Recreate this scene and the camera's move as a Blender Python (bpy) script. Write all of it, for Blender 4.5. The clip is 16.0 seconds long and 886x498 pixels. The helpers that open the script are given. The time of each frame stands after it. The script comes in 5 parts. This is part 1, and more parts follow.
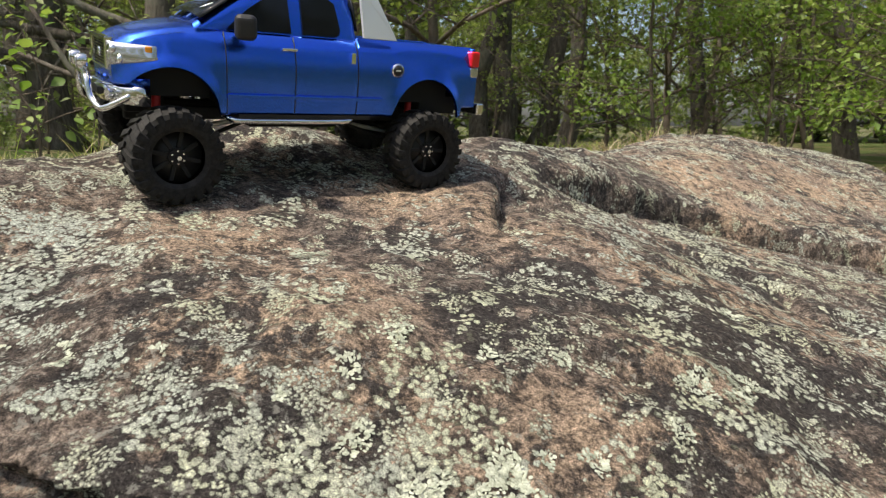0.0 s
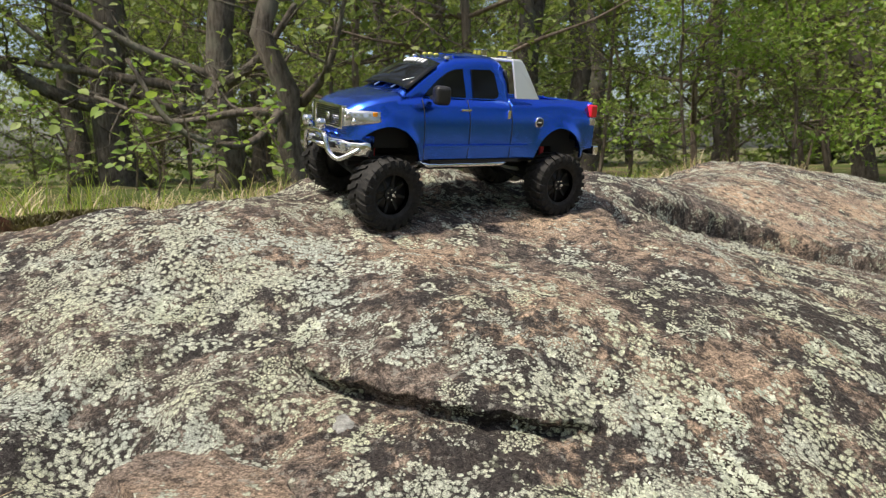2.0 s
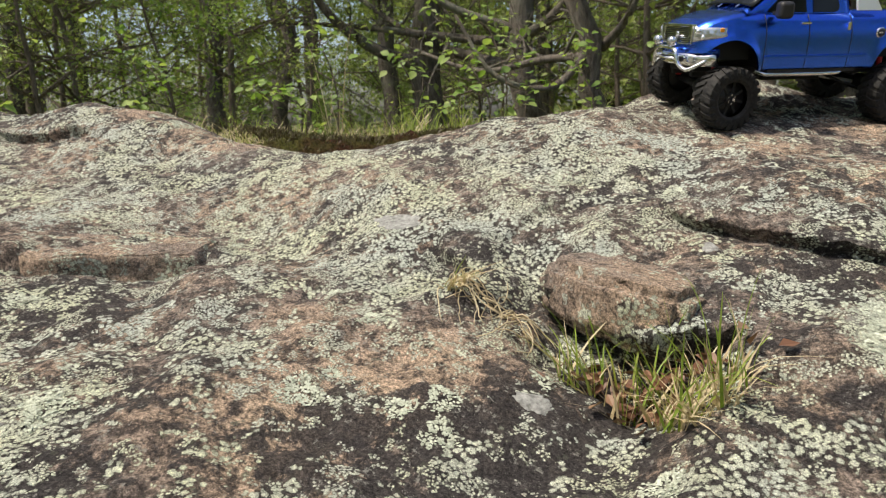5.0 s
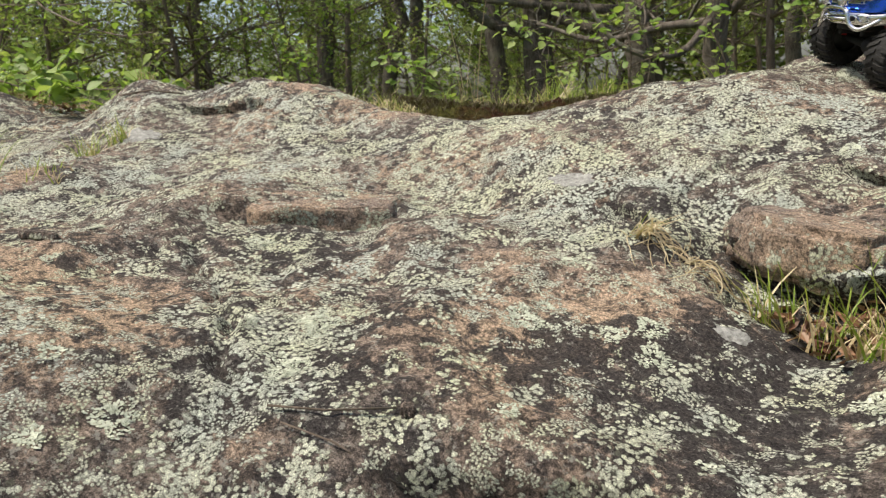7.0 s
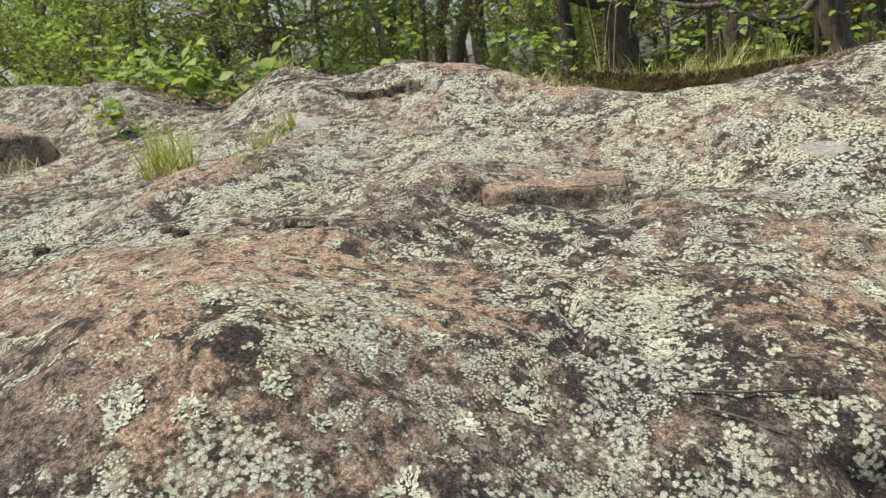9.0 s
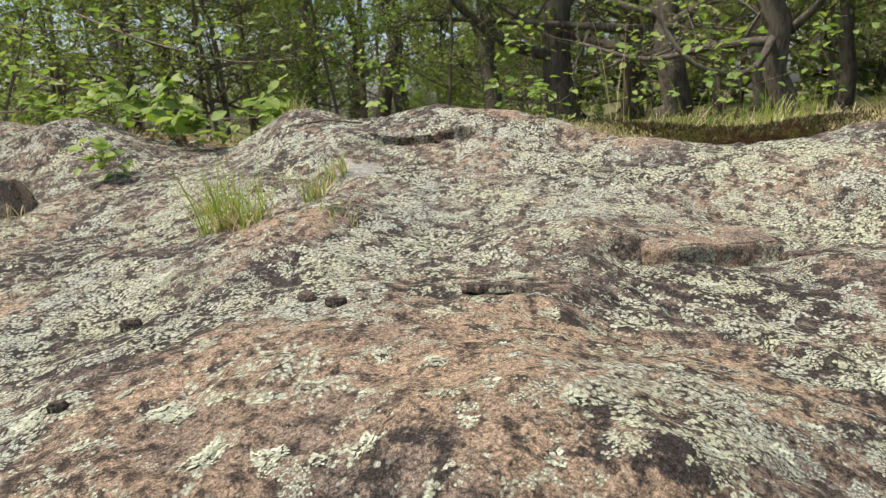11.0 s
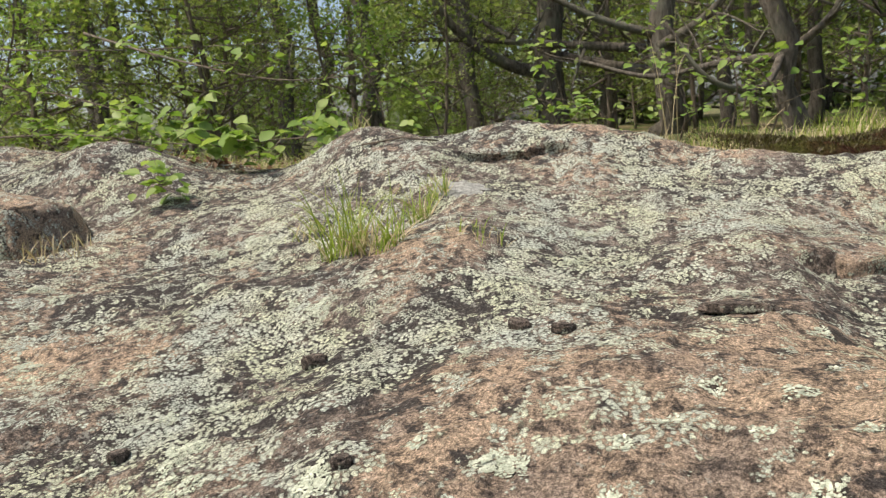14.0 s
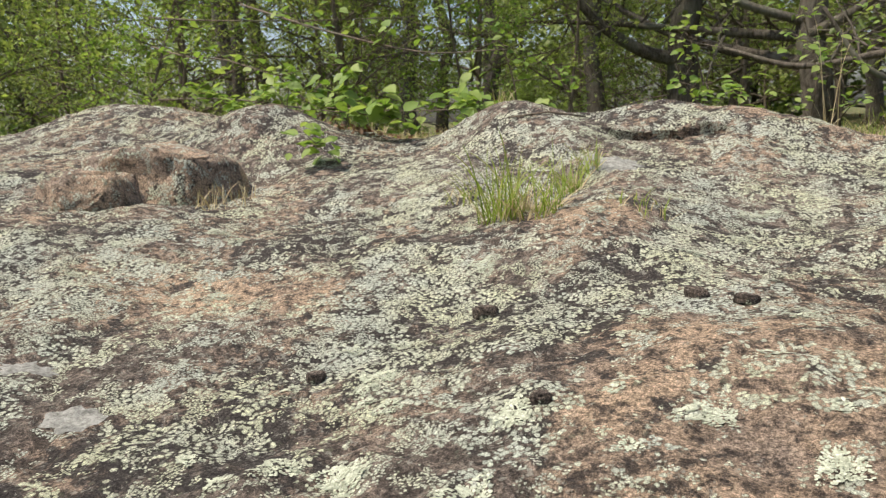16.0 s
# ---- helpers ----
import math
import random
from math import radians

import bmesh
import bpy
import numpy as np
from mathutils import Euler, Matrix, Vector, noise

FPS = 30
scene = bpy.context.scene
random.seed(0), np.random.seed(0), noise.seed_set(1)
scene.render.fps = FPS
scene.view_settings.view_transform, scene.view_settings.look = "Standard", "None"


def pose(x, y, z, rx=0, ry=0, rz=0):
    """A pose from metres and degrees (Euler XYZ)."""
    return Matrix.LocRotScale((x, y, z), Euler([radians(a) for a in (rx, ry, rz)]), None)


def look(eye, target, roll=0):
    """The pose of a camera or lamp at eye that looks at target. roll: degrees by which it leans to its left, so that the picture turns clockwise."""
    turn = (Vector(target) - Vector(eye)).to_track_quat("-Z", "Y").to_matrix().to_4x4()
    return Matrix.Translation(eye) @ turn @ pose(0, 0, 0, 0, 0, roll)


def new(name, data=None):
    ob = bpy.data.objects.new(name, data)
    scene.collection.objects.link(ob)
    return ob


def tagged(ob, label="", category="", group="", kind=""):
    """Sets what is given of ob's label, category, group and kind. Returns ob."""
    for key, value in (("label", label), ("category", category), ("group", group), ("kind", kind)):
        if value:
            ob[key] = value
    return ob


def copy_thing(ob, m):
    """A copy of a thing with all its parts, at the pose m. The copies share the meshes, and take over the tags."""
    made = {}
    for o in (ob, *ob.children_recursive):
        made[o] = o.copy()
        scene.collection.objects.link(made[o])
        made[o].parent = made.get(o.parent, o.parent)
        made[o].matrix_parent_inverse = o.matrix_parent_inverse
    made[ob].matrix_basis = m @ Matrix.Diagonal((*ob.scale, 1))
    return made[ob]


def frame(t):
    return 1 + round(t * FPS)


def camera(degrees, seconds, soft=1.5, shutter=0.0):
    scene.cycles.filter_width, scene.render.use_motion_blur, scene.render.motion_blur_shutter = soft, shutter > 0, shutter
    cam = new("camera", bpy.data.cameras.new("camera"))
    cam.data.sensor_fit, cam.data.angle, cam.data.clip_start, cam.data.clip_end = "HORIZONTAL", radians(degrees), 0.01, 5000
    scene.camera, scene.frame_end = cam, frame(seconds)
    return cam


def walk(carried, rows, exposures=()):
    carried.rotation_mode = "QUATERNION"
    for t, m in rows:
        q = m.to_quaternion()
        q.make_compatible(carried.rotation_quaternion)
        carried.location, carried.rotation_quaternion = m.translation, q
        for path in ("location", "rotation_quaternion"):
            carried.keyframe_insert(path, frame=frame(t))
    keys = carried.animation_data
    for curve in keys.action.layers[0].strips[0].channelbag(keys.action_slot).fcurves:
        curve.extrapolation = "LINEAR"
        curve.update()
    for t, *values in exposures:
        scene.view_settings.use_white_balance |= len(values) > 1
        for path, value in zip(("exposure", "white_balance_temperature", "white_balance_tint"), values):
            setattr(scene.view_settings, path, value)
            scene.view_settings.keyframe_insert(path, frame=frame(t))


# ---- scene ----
cam = camera(67.1, 16.0, 1.15)
PATH = [
    (0, (0.022, 0.021, 0.414), (0.02, 1.988, 0.053), -0.1),
    (0.5, (-0.065, -0.042, 0.437), (-0.068, 1.932, 0.118), -0.6),
    (1, (-0.133, -0.126, 0.441), (-0.148, 1.85, 0.128), -1.0),
    (1.5, (-0.171, -0.183, 0.45), (-0.181, 1.797, 0.165), -0.7),
    (2, (-0.214, -0.241, 0.441), (-0.25, 1.739, 0.16), -1.2),
    (2.5, (-0.26, -0.283, 0.43), (-0.376, 1.696, 0.161), -1.6),
    (3, (-0.294, -0.321, 0.404), (-0.618, 1.628, 0.095), -1.5),
    (3.5, (-0.29, -0.39, 0.395), (-0.796, 1.514, 0.05), -1.5),
    (4, (-0.264, -0.46, 0.381), (-0.886, 1.404, 0.009), -1.3),
    (4.2, (-0.27, -0.487, 0.369), (-0.939, 1.362, 0.003), -1.4),
    (6.3, (-0.349, -0.706, 0.351), (-1.278, 1.012, -0.08), -2.4),
    (6.5, (-0.356, -0.717, 0.347), (-1.312, 0.986, -0.083), -2.1),
    (7, (-0.389, -0.767, 0.352), (-1.427, 0.884, -0.091), -3.3),
    (7.5, (-0.423, -0.815, 0.363), (-1.531, 0.791, -0.076), -4.1),
    (8, (-0.453, -0.912, 0.378), (-1.579, 0.679, -0.068), -4.1),
    (8.5, (-0.551, -0.978, 0.385), (-1.714, 0.585, -0.069), -5.0),
    (9, (-0.718, -0.953, 0.374), (-1.863, 0.612, -0.115), -5.9),
    (9.5, (-0.818, -0.952, 0.388), (-1.925, 0.649, -0.07), -5.1),
    (10, (-0.944, -0.99, 0.407), (-1.978, 0.676, 0.012), -3.7),
    (10.2, (-0.998, -1.022, 0.416), (-1.988, 0.67, 0.019), -4.1),
    (12.3, (-1.449, -1.116, 0.436), (-2.184, 0.707, 0.07), -3.2),
    (12.5, (-1.481, -1.115, 0.432), (-2.179, 0.73, 0.101), -3.2),
    (13, (-1.54, -1.161, 0.416), (-2.16, 0.703, 0.041), -4.3),
    (13.5, (-1.574, -1.165, 0.436), (-2.256, 0.683, 0.086), -4.7),
    (14, (-1.596, -1.178, 0.448), (-2.352, 0.64, 0.095), -5.3),
    (14.5, (-1.625, -1.203, 0.426), (-2.489, 0.563, 0.06), -3.2),
    (15, (-1.658, -1.221, 0.421), (-2.605, 0.507, 0.082), -2.3),
    (15.5, (-1.682, -1.247, 0.413), (-2.674, 0.45, 0.042), -2.6),
    (16, (-1.69, -1.261, 0.416), (-2.712, 0.417, 0.043), -2.6),
]
cam.data.dof.use_dof, cam.data.dof.focus_distance, cam.data.dof.aperture_fstop = True, 0.75, 16.0
walk(cam, [(t, look(eye, target, roll)) for t, eye, target, roll in PATH])

# ---- light ----
SUN = Vector((-0.38, -0.28, 1.0)).normalized()
world = bpy.data.worlds.new("sky")
scene.world = world
world.use_nodes = True
sky = world.node_tree.nodes.new("ShaderNodeTexSky")
sky.sky_type, sky.sun_disc = "NISHITA", False
sky.sun_elevation = math.asin(SUN.z)
sky.sun_rotation = math.atan2(SUN.x, SUN.y)
sky.air_density, sky.dust_density, sky.ozone_density = 1.0, 3.5, 0.6
back = world.node_tree.nodes["Background"]
back.inputs[1].default_value = 0.148
world.node_tree.links.new(sky.outputs[0], back.inputs[0])
sun = new("sun", bpy.data.lights.new("sun", "SUN"))
sun.data.energy, sun.data.angle, sun.data.color = 3.9, radians(2.5), (1.0, 0.91, 0.755)
sun.matrix_world = look(SUN * 30, (0, 0, 0))
scene.view_settings.exposure = 0.36


# ---- materials ----
def material(name, color=(0.5, 0.5, 0.5), rough=0.6, metal=0.0, coat=0.0, spec=0.5):
    m = bpy.data.materials.new(name)
    m.use_nodes = True
    b = m.node_tree.nodes["Principled BSDF"]
    b.inputs["Base Color"].default_value = (*color, 1)
    b.inputs["Roughness"].default_value, b.inputs["Metallic"].default_value = rough, metal
    b.inputs["Coat Weight"].default_value, b.inputs["Coat Roughness"].default_value = coat, 0.08
    b.inputs["Specular IOR Level"].default_value = spec
    return m


def shader(m):
    return m.node_tree.nodes["Principled BSDF"]


def link(m, a, b):
    m.node_tree.links.new(a, b)


def coords(m, stretch=(1, 1, 1)):
    n, k = m.node_tree.nodes.new("ShaderNodeTexCoord"), m.node_tree.nodes.new("ShaderNodeMapping")
    k.inputs["Scale"].default_value = stretch
    link(m, n.outputs["Object"], k.inputs["Vector"])
    return k.outputs[0]


def cloud(m, scale, detail=4.0, rough=0.6, warp=0.0, where=None):
    n = m.node_tree.nodes.new("ShaderNodeTexNoise")
    link(m, where or coords(m), n.inputs["Vector"])
    n.inputs["Scale"].default_value, n.inputs["Detail"].default_value = scale, detail
    n.inputs["Roughness"].default_value, n.inputs["Distortion"].default_value = rough, warp
    return n.outputs["Fac"]


def ramp(m, fac, *stops):
    n = m.node_tree.nodes.new("ShaderNodeValToRGB")
    e = n.color_ramp.elements
    while len(e) < len(stops):
        e.new(0.5)
    for k, (at, c) in zip(e, stops):
        k.position, k.color = at, ((c, c, c, 1) if isinstance(c, (int, float)) else (*c, 1))
    link(m, fac, n.inputs[0])
    return n.outputs[0]


def blend(m, fac, a, b, how="MIX"):
    n = m.node_tree.nodes.new("ShaderNodeMix")
    n.data_type, n.blend_type = "RGBA", how
    for s, v in ((n.inputs[0], fac), (n.inputs[6], a), (n.inputs[7], b)):
        if hasattr(v, "is_output"):
            link(m, v, s)
        elif isinstance(v, (int, float)):
            s.default_value = v
        else:
            s.default_value = (*v, 1)
    return n.outputs[2]


def calc(m, how, a, b):
    n = m.node_tree.nodes.new("ShaderNodeMath")
    n.operation = how
    for s, v in zip(n.inputs, (a, b)):
        if hasattr(v, "is_output"):
            link(m, v, s)
        else:
            s.default_value = v
    return n.outputs[0]


def relief(m, height, depth, strength=1.0, under=None):
    n = m.node_tree.nodes.new("ShaderNodeBump")
    n.inputs["Strength"].default_value, n.inputs["Distance"].default_value = strength, depth
    link(m, height, n.inputs["Height"])
    if under:
        link(m, under, n.inputs["Normal"])
    return n.outputs[0]


def island(m):
    return m.node_tree.nodes.new("ShaderNodeNewGeometry").outputs["Random Per Island"]


def shake(m, where, scale, amount):
    """Coordinates pushed about by noise, for ragged outlines."""
    n, a, b = m.node_tree.nodes.new("ShaderNodeTexNoise"), m.node_tree.nodes.new("ShaderNodeVectorMath"), m.node_tree.nodes.new("ShaderNodeVectorMath")
    link(m, where, n.inputs["Vector"])
    n.inputs["Scale"].default_value, n.inputs["Detail"].default_value, n.inputs["Roughness"].default_value = scale, 5.0, 0.7
    a.operation, b.operation = "MULTIPLY_ADD", "ADD"
    link(m, n.outputs["Color"], a.inputs[0])
    a.inputs[1].default_value, a.inputs[2].default_value = (amount,) * 3, (-amount / 2,) * 3
    link(m, a.outputs[0], b.inputs[0])
    link(m, where, b.inputs[1])
    return b.outputs[0]


def cell_spots(m, scale, where):
    """Small irregular cells: distance from each cell's middle, the middle's place, and a random value for each cell."""
    n = m.node_tree.nodes.new("ShaderNodeTexVoronoi")
    link(m, where, n.inputs["Vector"])
    n.inputs["Scale"].default_value = scale
    return n.outputs["Distance"], n.outputs["Position"], n.outputs["Color"]


def stain(m, name):
    n = m.node_tree.nodes.new("ShaderNodeAttribute")
    n.attribute_name = name
    return n.outputs["Fac"]


def rock_material(name, lichen=0.0, crust=0.0, bare=0.0):
    """Weathered pink-brown granite with dark crust, and leafy pale green lichen in colonies of small lobes."""
    m = material(name, rough=0.92, spec=0.2)
    c = coords(m)
    growth, warm, darkened = stain(m, "lichen_growth"), stain(m, "bare_pink"), stain(m, "crust_and_shade")
    # the stone: brown-grey to pink, coarse mottling and crystal grain
    big = calc(m, "ADD", cloud(m, 3.4, 5, 0.62, 0.0, c), calc(m, "ADD", calc(m, "MULTIPLY", warm, 0.11), bare))
    base = ramp(m, big, (0.38, (0.165, 0.142, 0.125)), (0.50, (0.26, 0.205, 0.168)), (0.60, (0.375, 0.280, 0.207)), (0.74, (0.49, 0.366, 0.258)))
    mottle = cloud(m, 46.0, 9, 0.74, 0.0, c)
    dirt = calc(m, "ADD", mottle, calc(m, "ADD", calc(m, "MULTIPLY", warm, 0.05), 0.9 * bare))
    base = blend(m, ramp(m, dirt, (0.45, 0.94), (0.56, 0.0)), base, (0.060, 0.049, 0.043))
    base = blend(m, ramp(m, mottle, (0.58, 0.0), (0.68, 0.5)), base, (0.58, 0.47, 0.37))
    # dark crust in broken patches, and the shade painted at the wedge's foot
    black = calc(m, "ADD", calc(m, "MULTIPLY", cloud(m, 4.2, 4, 0.6, 0.0, c), 0.55), calc(m, "MULTIPLY", cloud(m, 26.0, 9, 0.74, 0.0, c), 0.65))
    black = calc(m, "ADD", black, calc(m, "SUBTRACT", calc(m, "MULTIPLY", darkened, 0.11), calc(m, "MULTIPLY", warm, 0.05)))
    base = blend(m, ramp(m, black, (0.597 - crust, 0.0), (0.637 - crust, 0.93)), base, (0.046, 0.041, 0.040))
    grain = cloud(m, 230.0, 6, 0.8, 0.0, c)
    base = blend(m, 1.0, base, ramp(m, grain, (0.36, 0.22), (0.48, 0.85), (0.60, 1.75)), "MULTIPLY")
    crystal = cloud(m, 640.0, 4, 0.8, 0.0, c)
    base = blend(m, 1.0, base, ramp(m, crystal, (0.38, 0.55), (0.50, 1.0), (0.61, 1.45)), "MULTIPLY")
    # thin grey film of young lichen between the colonies
    film = calc(m, "ADD", cloud(m, 75.0, 8, 0.78, 0.0, c), calc(m, "MULTIPLY", calc(m, "SUBTRACT", growth, warm), 0.03))
    base = blend(m, ramp(m, film, (0.57, 0.0), (0.61, 0.6)), base, (0.42, 0.415, 0.365))
    # colonies: whole lobes stand or fall by a slow field, so their outlines stay leafy
    mask, tops, hue = None, None, None
    for size, slow, fine, at, ragged in ((150.0, 8.5, 32.0, 0.533, 0.0070), (310.0, 21.0, 62.0, 0.538, 0.0042)):
        lobe, middle, tint = cell_spots(m, size, shake(m, c, size * 2.0, ragged))
        field = calc(m, "ADD", calc(m, "MULTIPLY", cloud(m, slow, 3, 0.6, 0.0, middle), 0.62), calc(m, "MULTIPLY", cloud(m, fine, 2, 0.6, 0.0, middle), 0.38))
        field = calc(m, "ADD", field, calc(m, "SUBTRACT", calc(m, "MULTIPLY", growth, 0.034), calc(m, "MULTIPLY", warm, 0.034)))
        grown = calc(m, "MULTIPLY", ramp(m, field, (at - lichen, 0.0), (at + 0.006 - lichen, 1.0)), ramp(m, lobe, (0.53, 1.0), (0.60, 0.0)))
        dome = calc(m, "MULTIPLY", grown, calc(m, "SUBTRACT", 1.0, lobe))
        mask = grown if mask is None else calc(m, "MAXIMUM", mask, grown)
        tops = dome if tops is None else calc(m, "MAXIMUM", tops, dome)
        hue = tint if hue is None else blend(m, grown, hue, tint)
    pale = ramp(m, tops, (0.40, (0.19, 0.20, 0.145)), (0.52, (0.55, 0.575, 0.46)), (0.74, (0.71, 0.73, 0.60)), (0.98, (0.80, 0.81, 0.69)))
    pale = blend(m, 1.0, pale, ramp(m, hue, (0.15, 0.72), (0.5, 0.98), (0.85, 1.14)), "MULTIPLY")
    tone = cloud(m, 6.0, 3, 0.6, 0.0, c)
    pale = blend(m, 1.0, pale, ramp(m, tone, (0.38, (0.93, 0.96, 1.03)), (0.5, (1.0, 1.0, 1.0)), (0.62, (1.02, 1.02, 0.93))), "MULTIPLY")
    pale = blend(m, 1.0, pale, ramp(m, cloud(m, 620.0, 3, 0.7, 0.0, c), (0.38, 0.50), (0.52, 1.0), (0.62, 1.30)), "MULTIPLY")
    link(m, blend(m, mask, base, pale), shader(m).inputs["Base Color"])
    high = calc(m, "ADD", calc(m, "MULTIPLY", tops, 0.42), calc(m, "ADD", mottle, calc(m, "MULTIPLY", black, -0.35)))
    rough_ = relief(m, high, 0.0085, 1.0)
    link(m, relief(m, grain, 0.0034, 1.0, rough_), shader(m).inputs["Normal"])
    return m


def lichen_material(name, dark, mid, light):
    m = material(name, rough=0.95, spec=0.15)
    n = cloud(m, 110.0, 7, 0.78)
    col = ramp(m, n, (0.34, dark), (0.5, mid), (0.66, light))
    col = blend(m, 0.6, col, ramp(m, island(m), (0.0, 0.55), (1.0, 1.2)), "MULTIPLY")
    link(m, col, shader(m).inputs["Base Color"])
    link(m, relief(m, n, 0.002, 0.8), shader(m).inputs["Normal"])
    return m


def leaf_material(name, a, b, c, glow=0.45):
    """A thin leaf that lets some light through."""
    m = bpy.data.materials.new(name)
    m.use_nodes = True
    t = m.node_tree
    for n in list(t.nodes):
        t.nodes.remove(n)
    out, mixn = t.nodes.new("ShaderNodeOutputMaterial"), t.nodes.new("ShaderNodeMixShader")
    d, tr = t.nodes.new("ShaderNodeBsdfPrincipled"), t.nodes.new("ShaderNodeBsdfTranslucent")
    d.inputs["Roughness"].default_value, d.inputs["Specular IOR Level"].default_value = 0.5, 0.35
    col = ramp(m, island(m), (0.0, a), (0.5, b), (1.0, c))
    link(m, col, d.inputs["Base Color"])
    link(m, blend(m, 1.0, col, (1.15, 1.2, 0.7), "MULTIPLY"), tr.inputs["Color"])
    mixn.inputs[0].default_value = glow
    link(m, d.outputs[0], mixn.inputs[1])
    link(m, tr.outputs[0], mixn.inputs[2])
    link(m, mixn.outputs[0], out.inputs["Surface"])
    return m


def bark_material(name, a, b):
    m = material(name, rough=0.95, spec=0.2)
    c = coords(m, (1, 1, 0.22))
    n = cloud(m, 38.0, 6, 0.7, 0.4, c)
    big = cloud(m, 3.0, 3)
    col = blend(m, ramp(m, n, (0.35, 0.0), (0.65, 1.0)), a, b)
    col = blend(m, ramp(m, big, (0.5, 0.0), (0.7, 0.6)), col, (0.20, 0.21, 0.16))
    link(m, col, shader(m).inputs["Base Color"])
    link(m, relief(m, n, 0.02, 1.0), shader(m).inputs["Normal"])
    return m


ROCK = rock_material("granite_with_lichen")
BOULDER = rock_material("boulder_granite", lichen=-0.012, crust=-0.06, bare=0.09)
STONE = rock_material("bare_broken_stone", lichen=-0.03, crust=-0.07, bare=0.10)
FLAKE = rock_material("dark_crusted_flake", lichen=-0.03, crust=-0.005)
LICHEN = lichen_material("pale_green_lichen", (0.21, 0.225, 0.165), (0.46, 0.49, 0.385), (0.64, 0.665, 0.54))
GREY_LICHEN = lichen_material("grey_crust", (0.10, 0.10, 0.09), (0.25, 0.25, 0.235), (0.40, 0.40, 0.375))
GRASS = leaf_material("grass_blade", (0.16, 0.24, 0.03), (0.27, 0.36, 0.06), (0.42, 0.44, 0.13), 0.35)
STRAW = leaf_material("dry_straw", (0.38, 0.30, 0.17), (0.52, 0.43, 0.27), (0.66, 0.57, 0.40), 0.2)
LEAF = leaf_material("spring_leaf", (0.12, 0.175, 0.045), (0.215, 0.275, 0.08), (0.36, 0.41, 0.14), 0.45)
FRESH = leaf_material("fresh_leaf", (0.14, 0.235, 0.045), (0.225, 0.33, 0.075), (0.34, 0.42, 0.13))
FAR_LEAF = leaf_material("far_leaf", (0.12, 0.175, 0.05), (0.22, 0.28, 0.09), (0.34, 0.39, 0.15), 0.45)
DEAD_LEAF = leaf_material("dead_leaf", (0.12, 0.055, 0.03), (0.20, 0.105, 0.06), (0.28, 0.18, 0.11), 0.12)
BARK = bark_material("oak_bark", (0.05, 0.042, 0.034), (0.17, 0.15, 0.125))
DEAD_WOOD = bark_material("grey_dead_wood", (0.06, 0.05, 0.04), (0.19, 0.165, 0.14))
TWIG = bark_material("twig_bark", (0.10, 0.08, 0.06), (0.25, 0.20, 0.16))
MOSS = material("brown_green_moss", rough=1.0, spec=0.1)
_n = cloud(MOSS, 110.0, 7, 0.8)
_b = cloud(MOSS, 7.0, 3)
_c = blend(MOSS, ramp(MOSS, _b, (0.42, 0.0), (0.58, 1.0)), (0.060, 0.028, 0.016), (0.085, 0.085, 0.022))
link(MOSS, blend(MOSS, 0.9, _c, ramp(MOSS, _n, (0.36, 0.15), (0.64, 1.9)), "MULTIPLY"), shader(MOSS).inputs["Base Color"])
link(MOSS, relief(MOSS, _n, 0.02, 1.0), shader(MOSS).inputs["Normal"])
MOSS_TIP = leaf_material("moss_shoot", (0.045, 0.024, 0.012), (0.065, 0.055, 0.016), (0.11, 0.105, 0.026), 0.12)
SOIL = material("forest_floor", rough=1.0, spec=0.1)
_n = cloud(SOIL, 22.0, 7, 0.75)
_b = cloud(SOIL, 0.9, 4)
_c = ramp(SOIL, _n, (0.3, (0.07, 0.053, 0.033)), (0.5, (0.17, 0.135, 0.078)), (0.7, (0.29, 0.235, 0.14)))
link(SOIL, blend(SOIL, ramp(SOIL, _b, (0.40, 0.0), (0.55, 0.85)), _c, (0.06, 0.095, 0.024)), shader(SOIL).inputs["Base Color"])
link(SOIL, relief(SOIL, _n, 0.03, 1.0), shader(SOIL).inputs["Normal"])


# ---- mesh helpers ----
def mesh_object(name, verts, faces, mat, smooth=True, parent=None):
    me = bpy.data.meshes.new(name)
    me.from_pydata([tuple(v) for v in verts], [], faces)
    me.materials.append(mat)
    if smooth:
        me.polygons.foreach_set("use_smooth", [True] * len(me.polygons))
    me.update()
    ob = new(name, me)
    if parent:
        ob.parent = parent
    return ob


def part(name, bm, mat, parent=None, label="", smooth=False):
    me = bpy.data.meshes.new(name)
    bmesh.ops.recalc_face_normals(bm, faces=bm.faces)
    bm.to_mesh(me)
    bm.free()
    me.materials.append(mat)
    if smooth:
        me.polygons.foreach_set("use_smooth", [True] * len(me.polygons))
    ob = new(name, me)
    if parent:
        ob.parent = parent
    if label:
        ob["label"] = label
    return ob


def rounded(ob, width=0.001, steps=2):
    b = ob.modifiers.new("bevel", "BEVEL")
    b.width, b.segments, b.limit_method = width, steps, "ANGLE"
    return ob


def block(bm, centre, size, turn=(0, 0, 0)):
    m = pose(*centre, *turn) @ Matrix.Diagonal((*size, 1))
    return bmesh.ops.create_cube(bm, size=1.0, matrix=m)["verts"]


def drum(bm, centre, radius, depth, turn=(0, 0, 0), segs=20, end=None):
    return bmesh.ops.create_cone(bm, cap_ends=True, segments=segs, radius1=radius, radius2=radius if end is None else end, depth=depth, matrix=pose(*centre, *turn))["verts"]


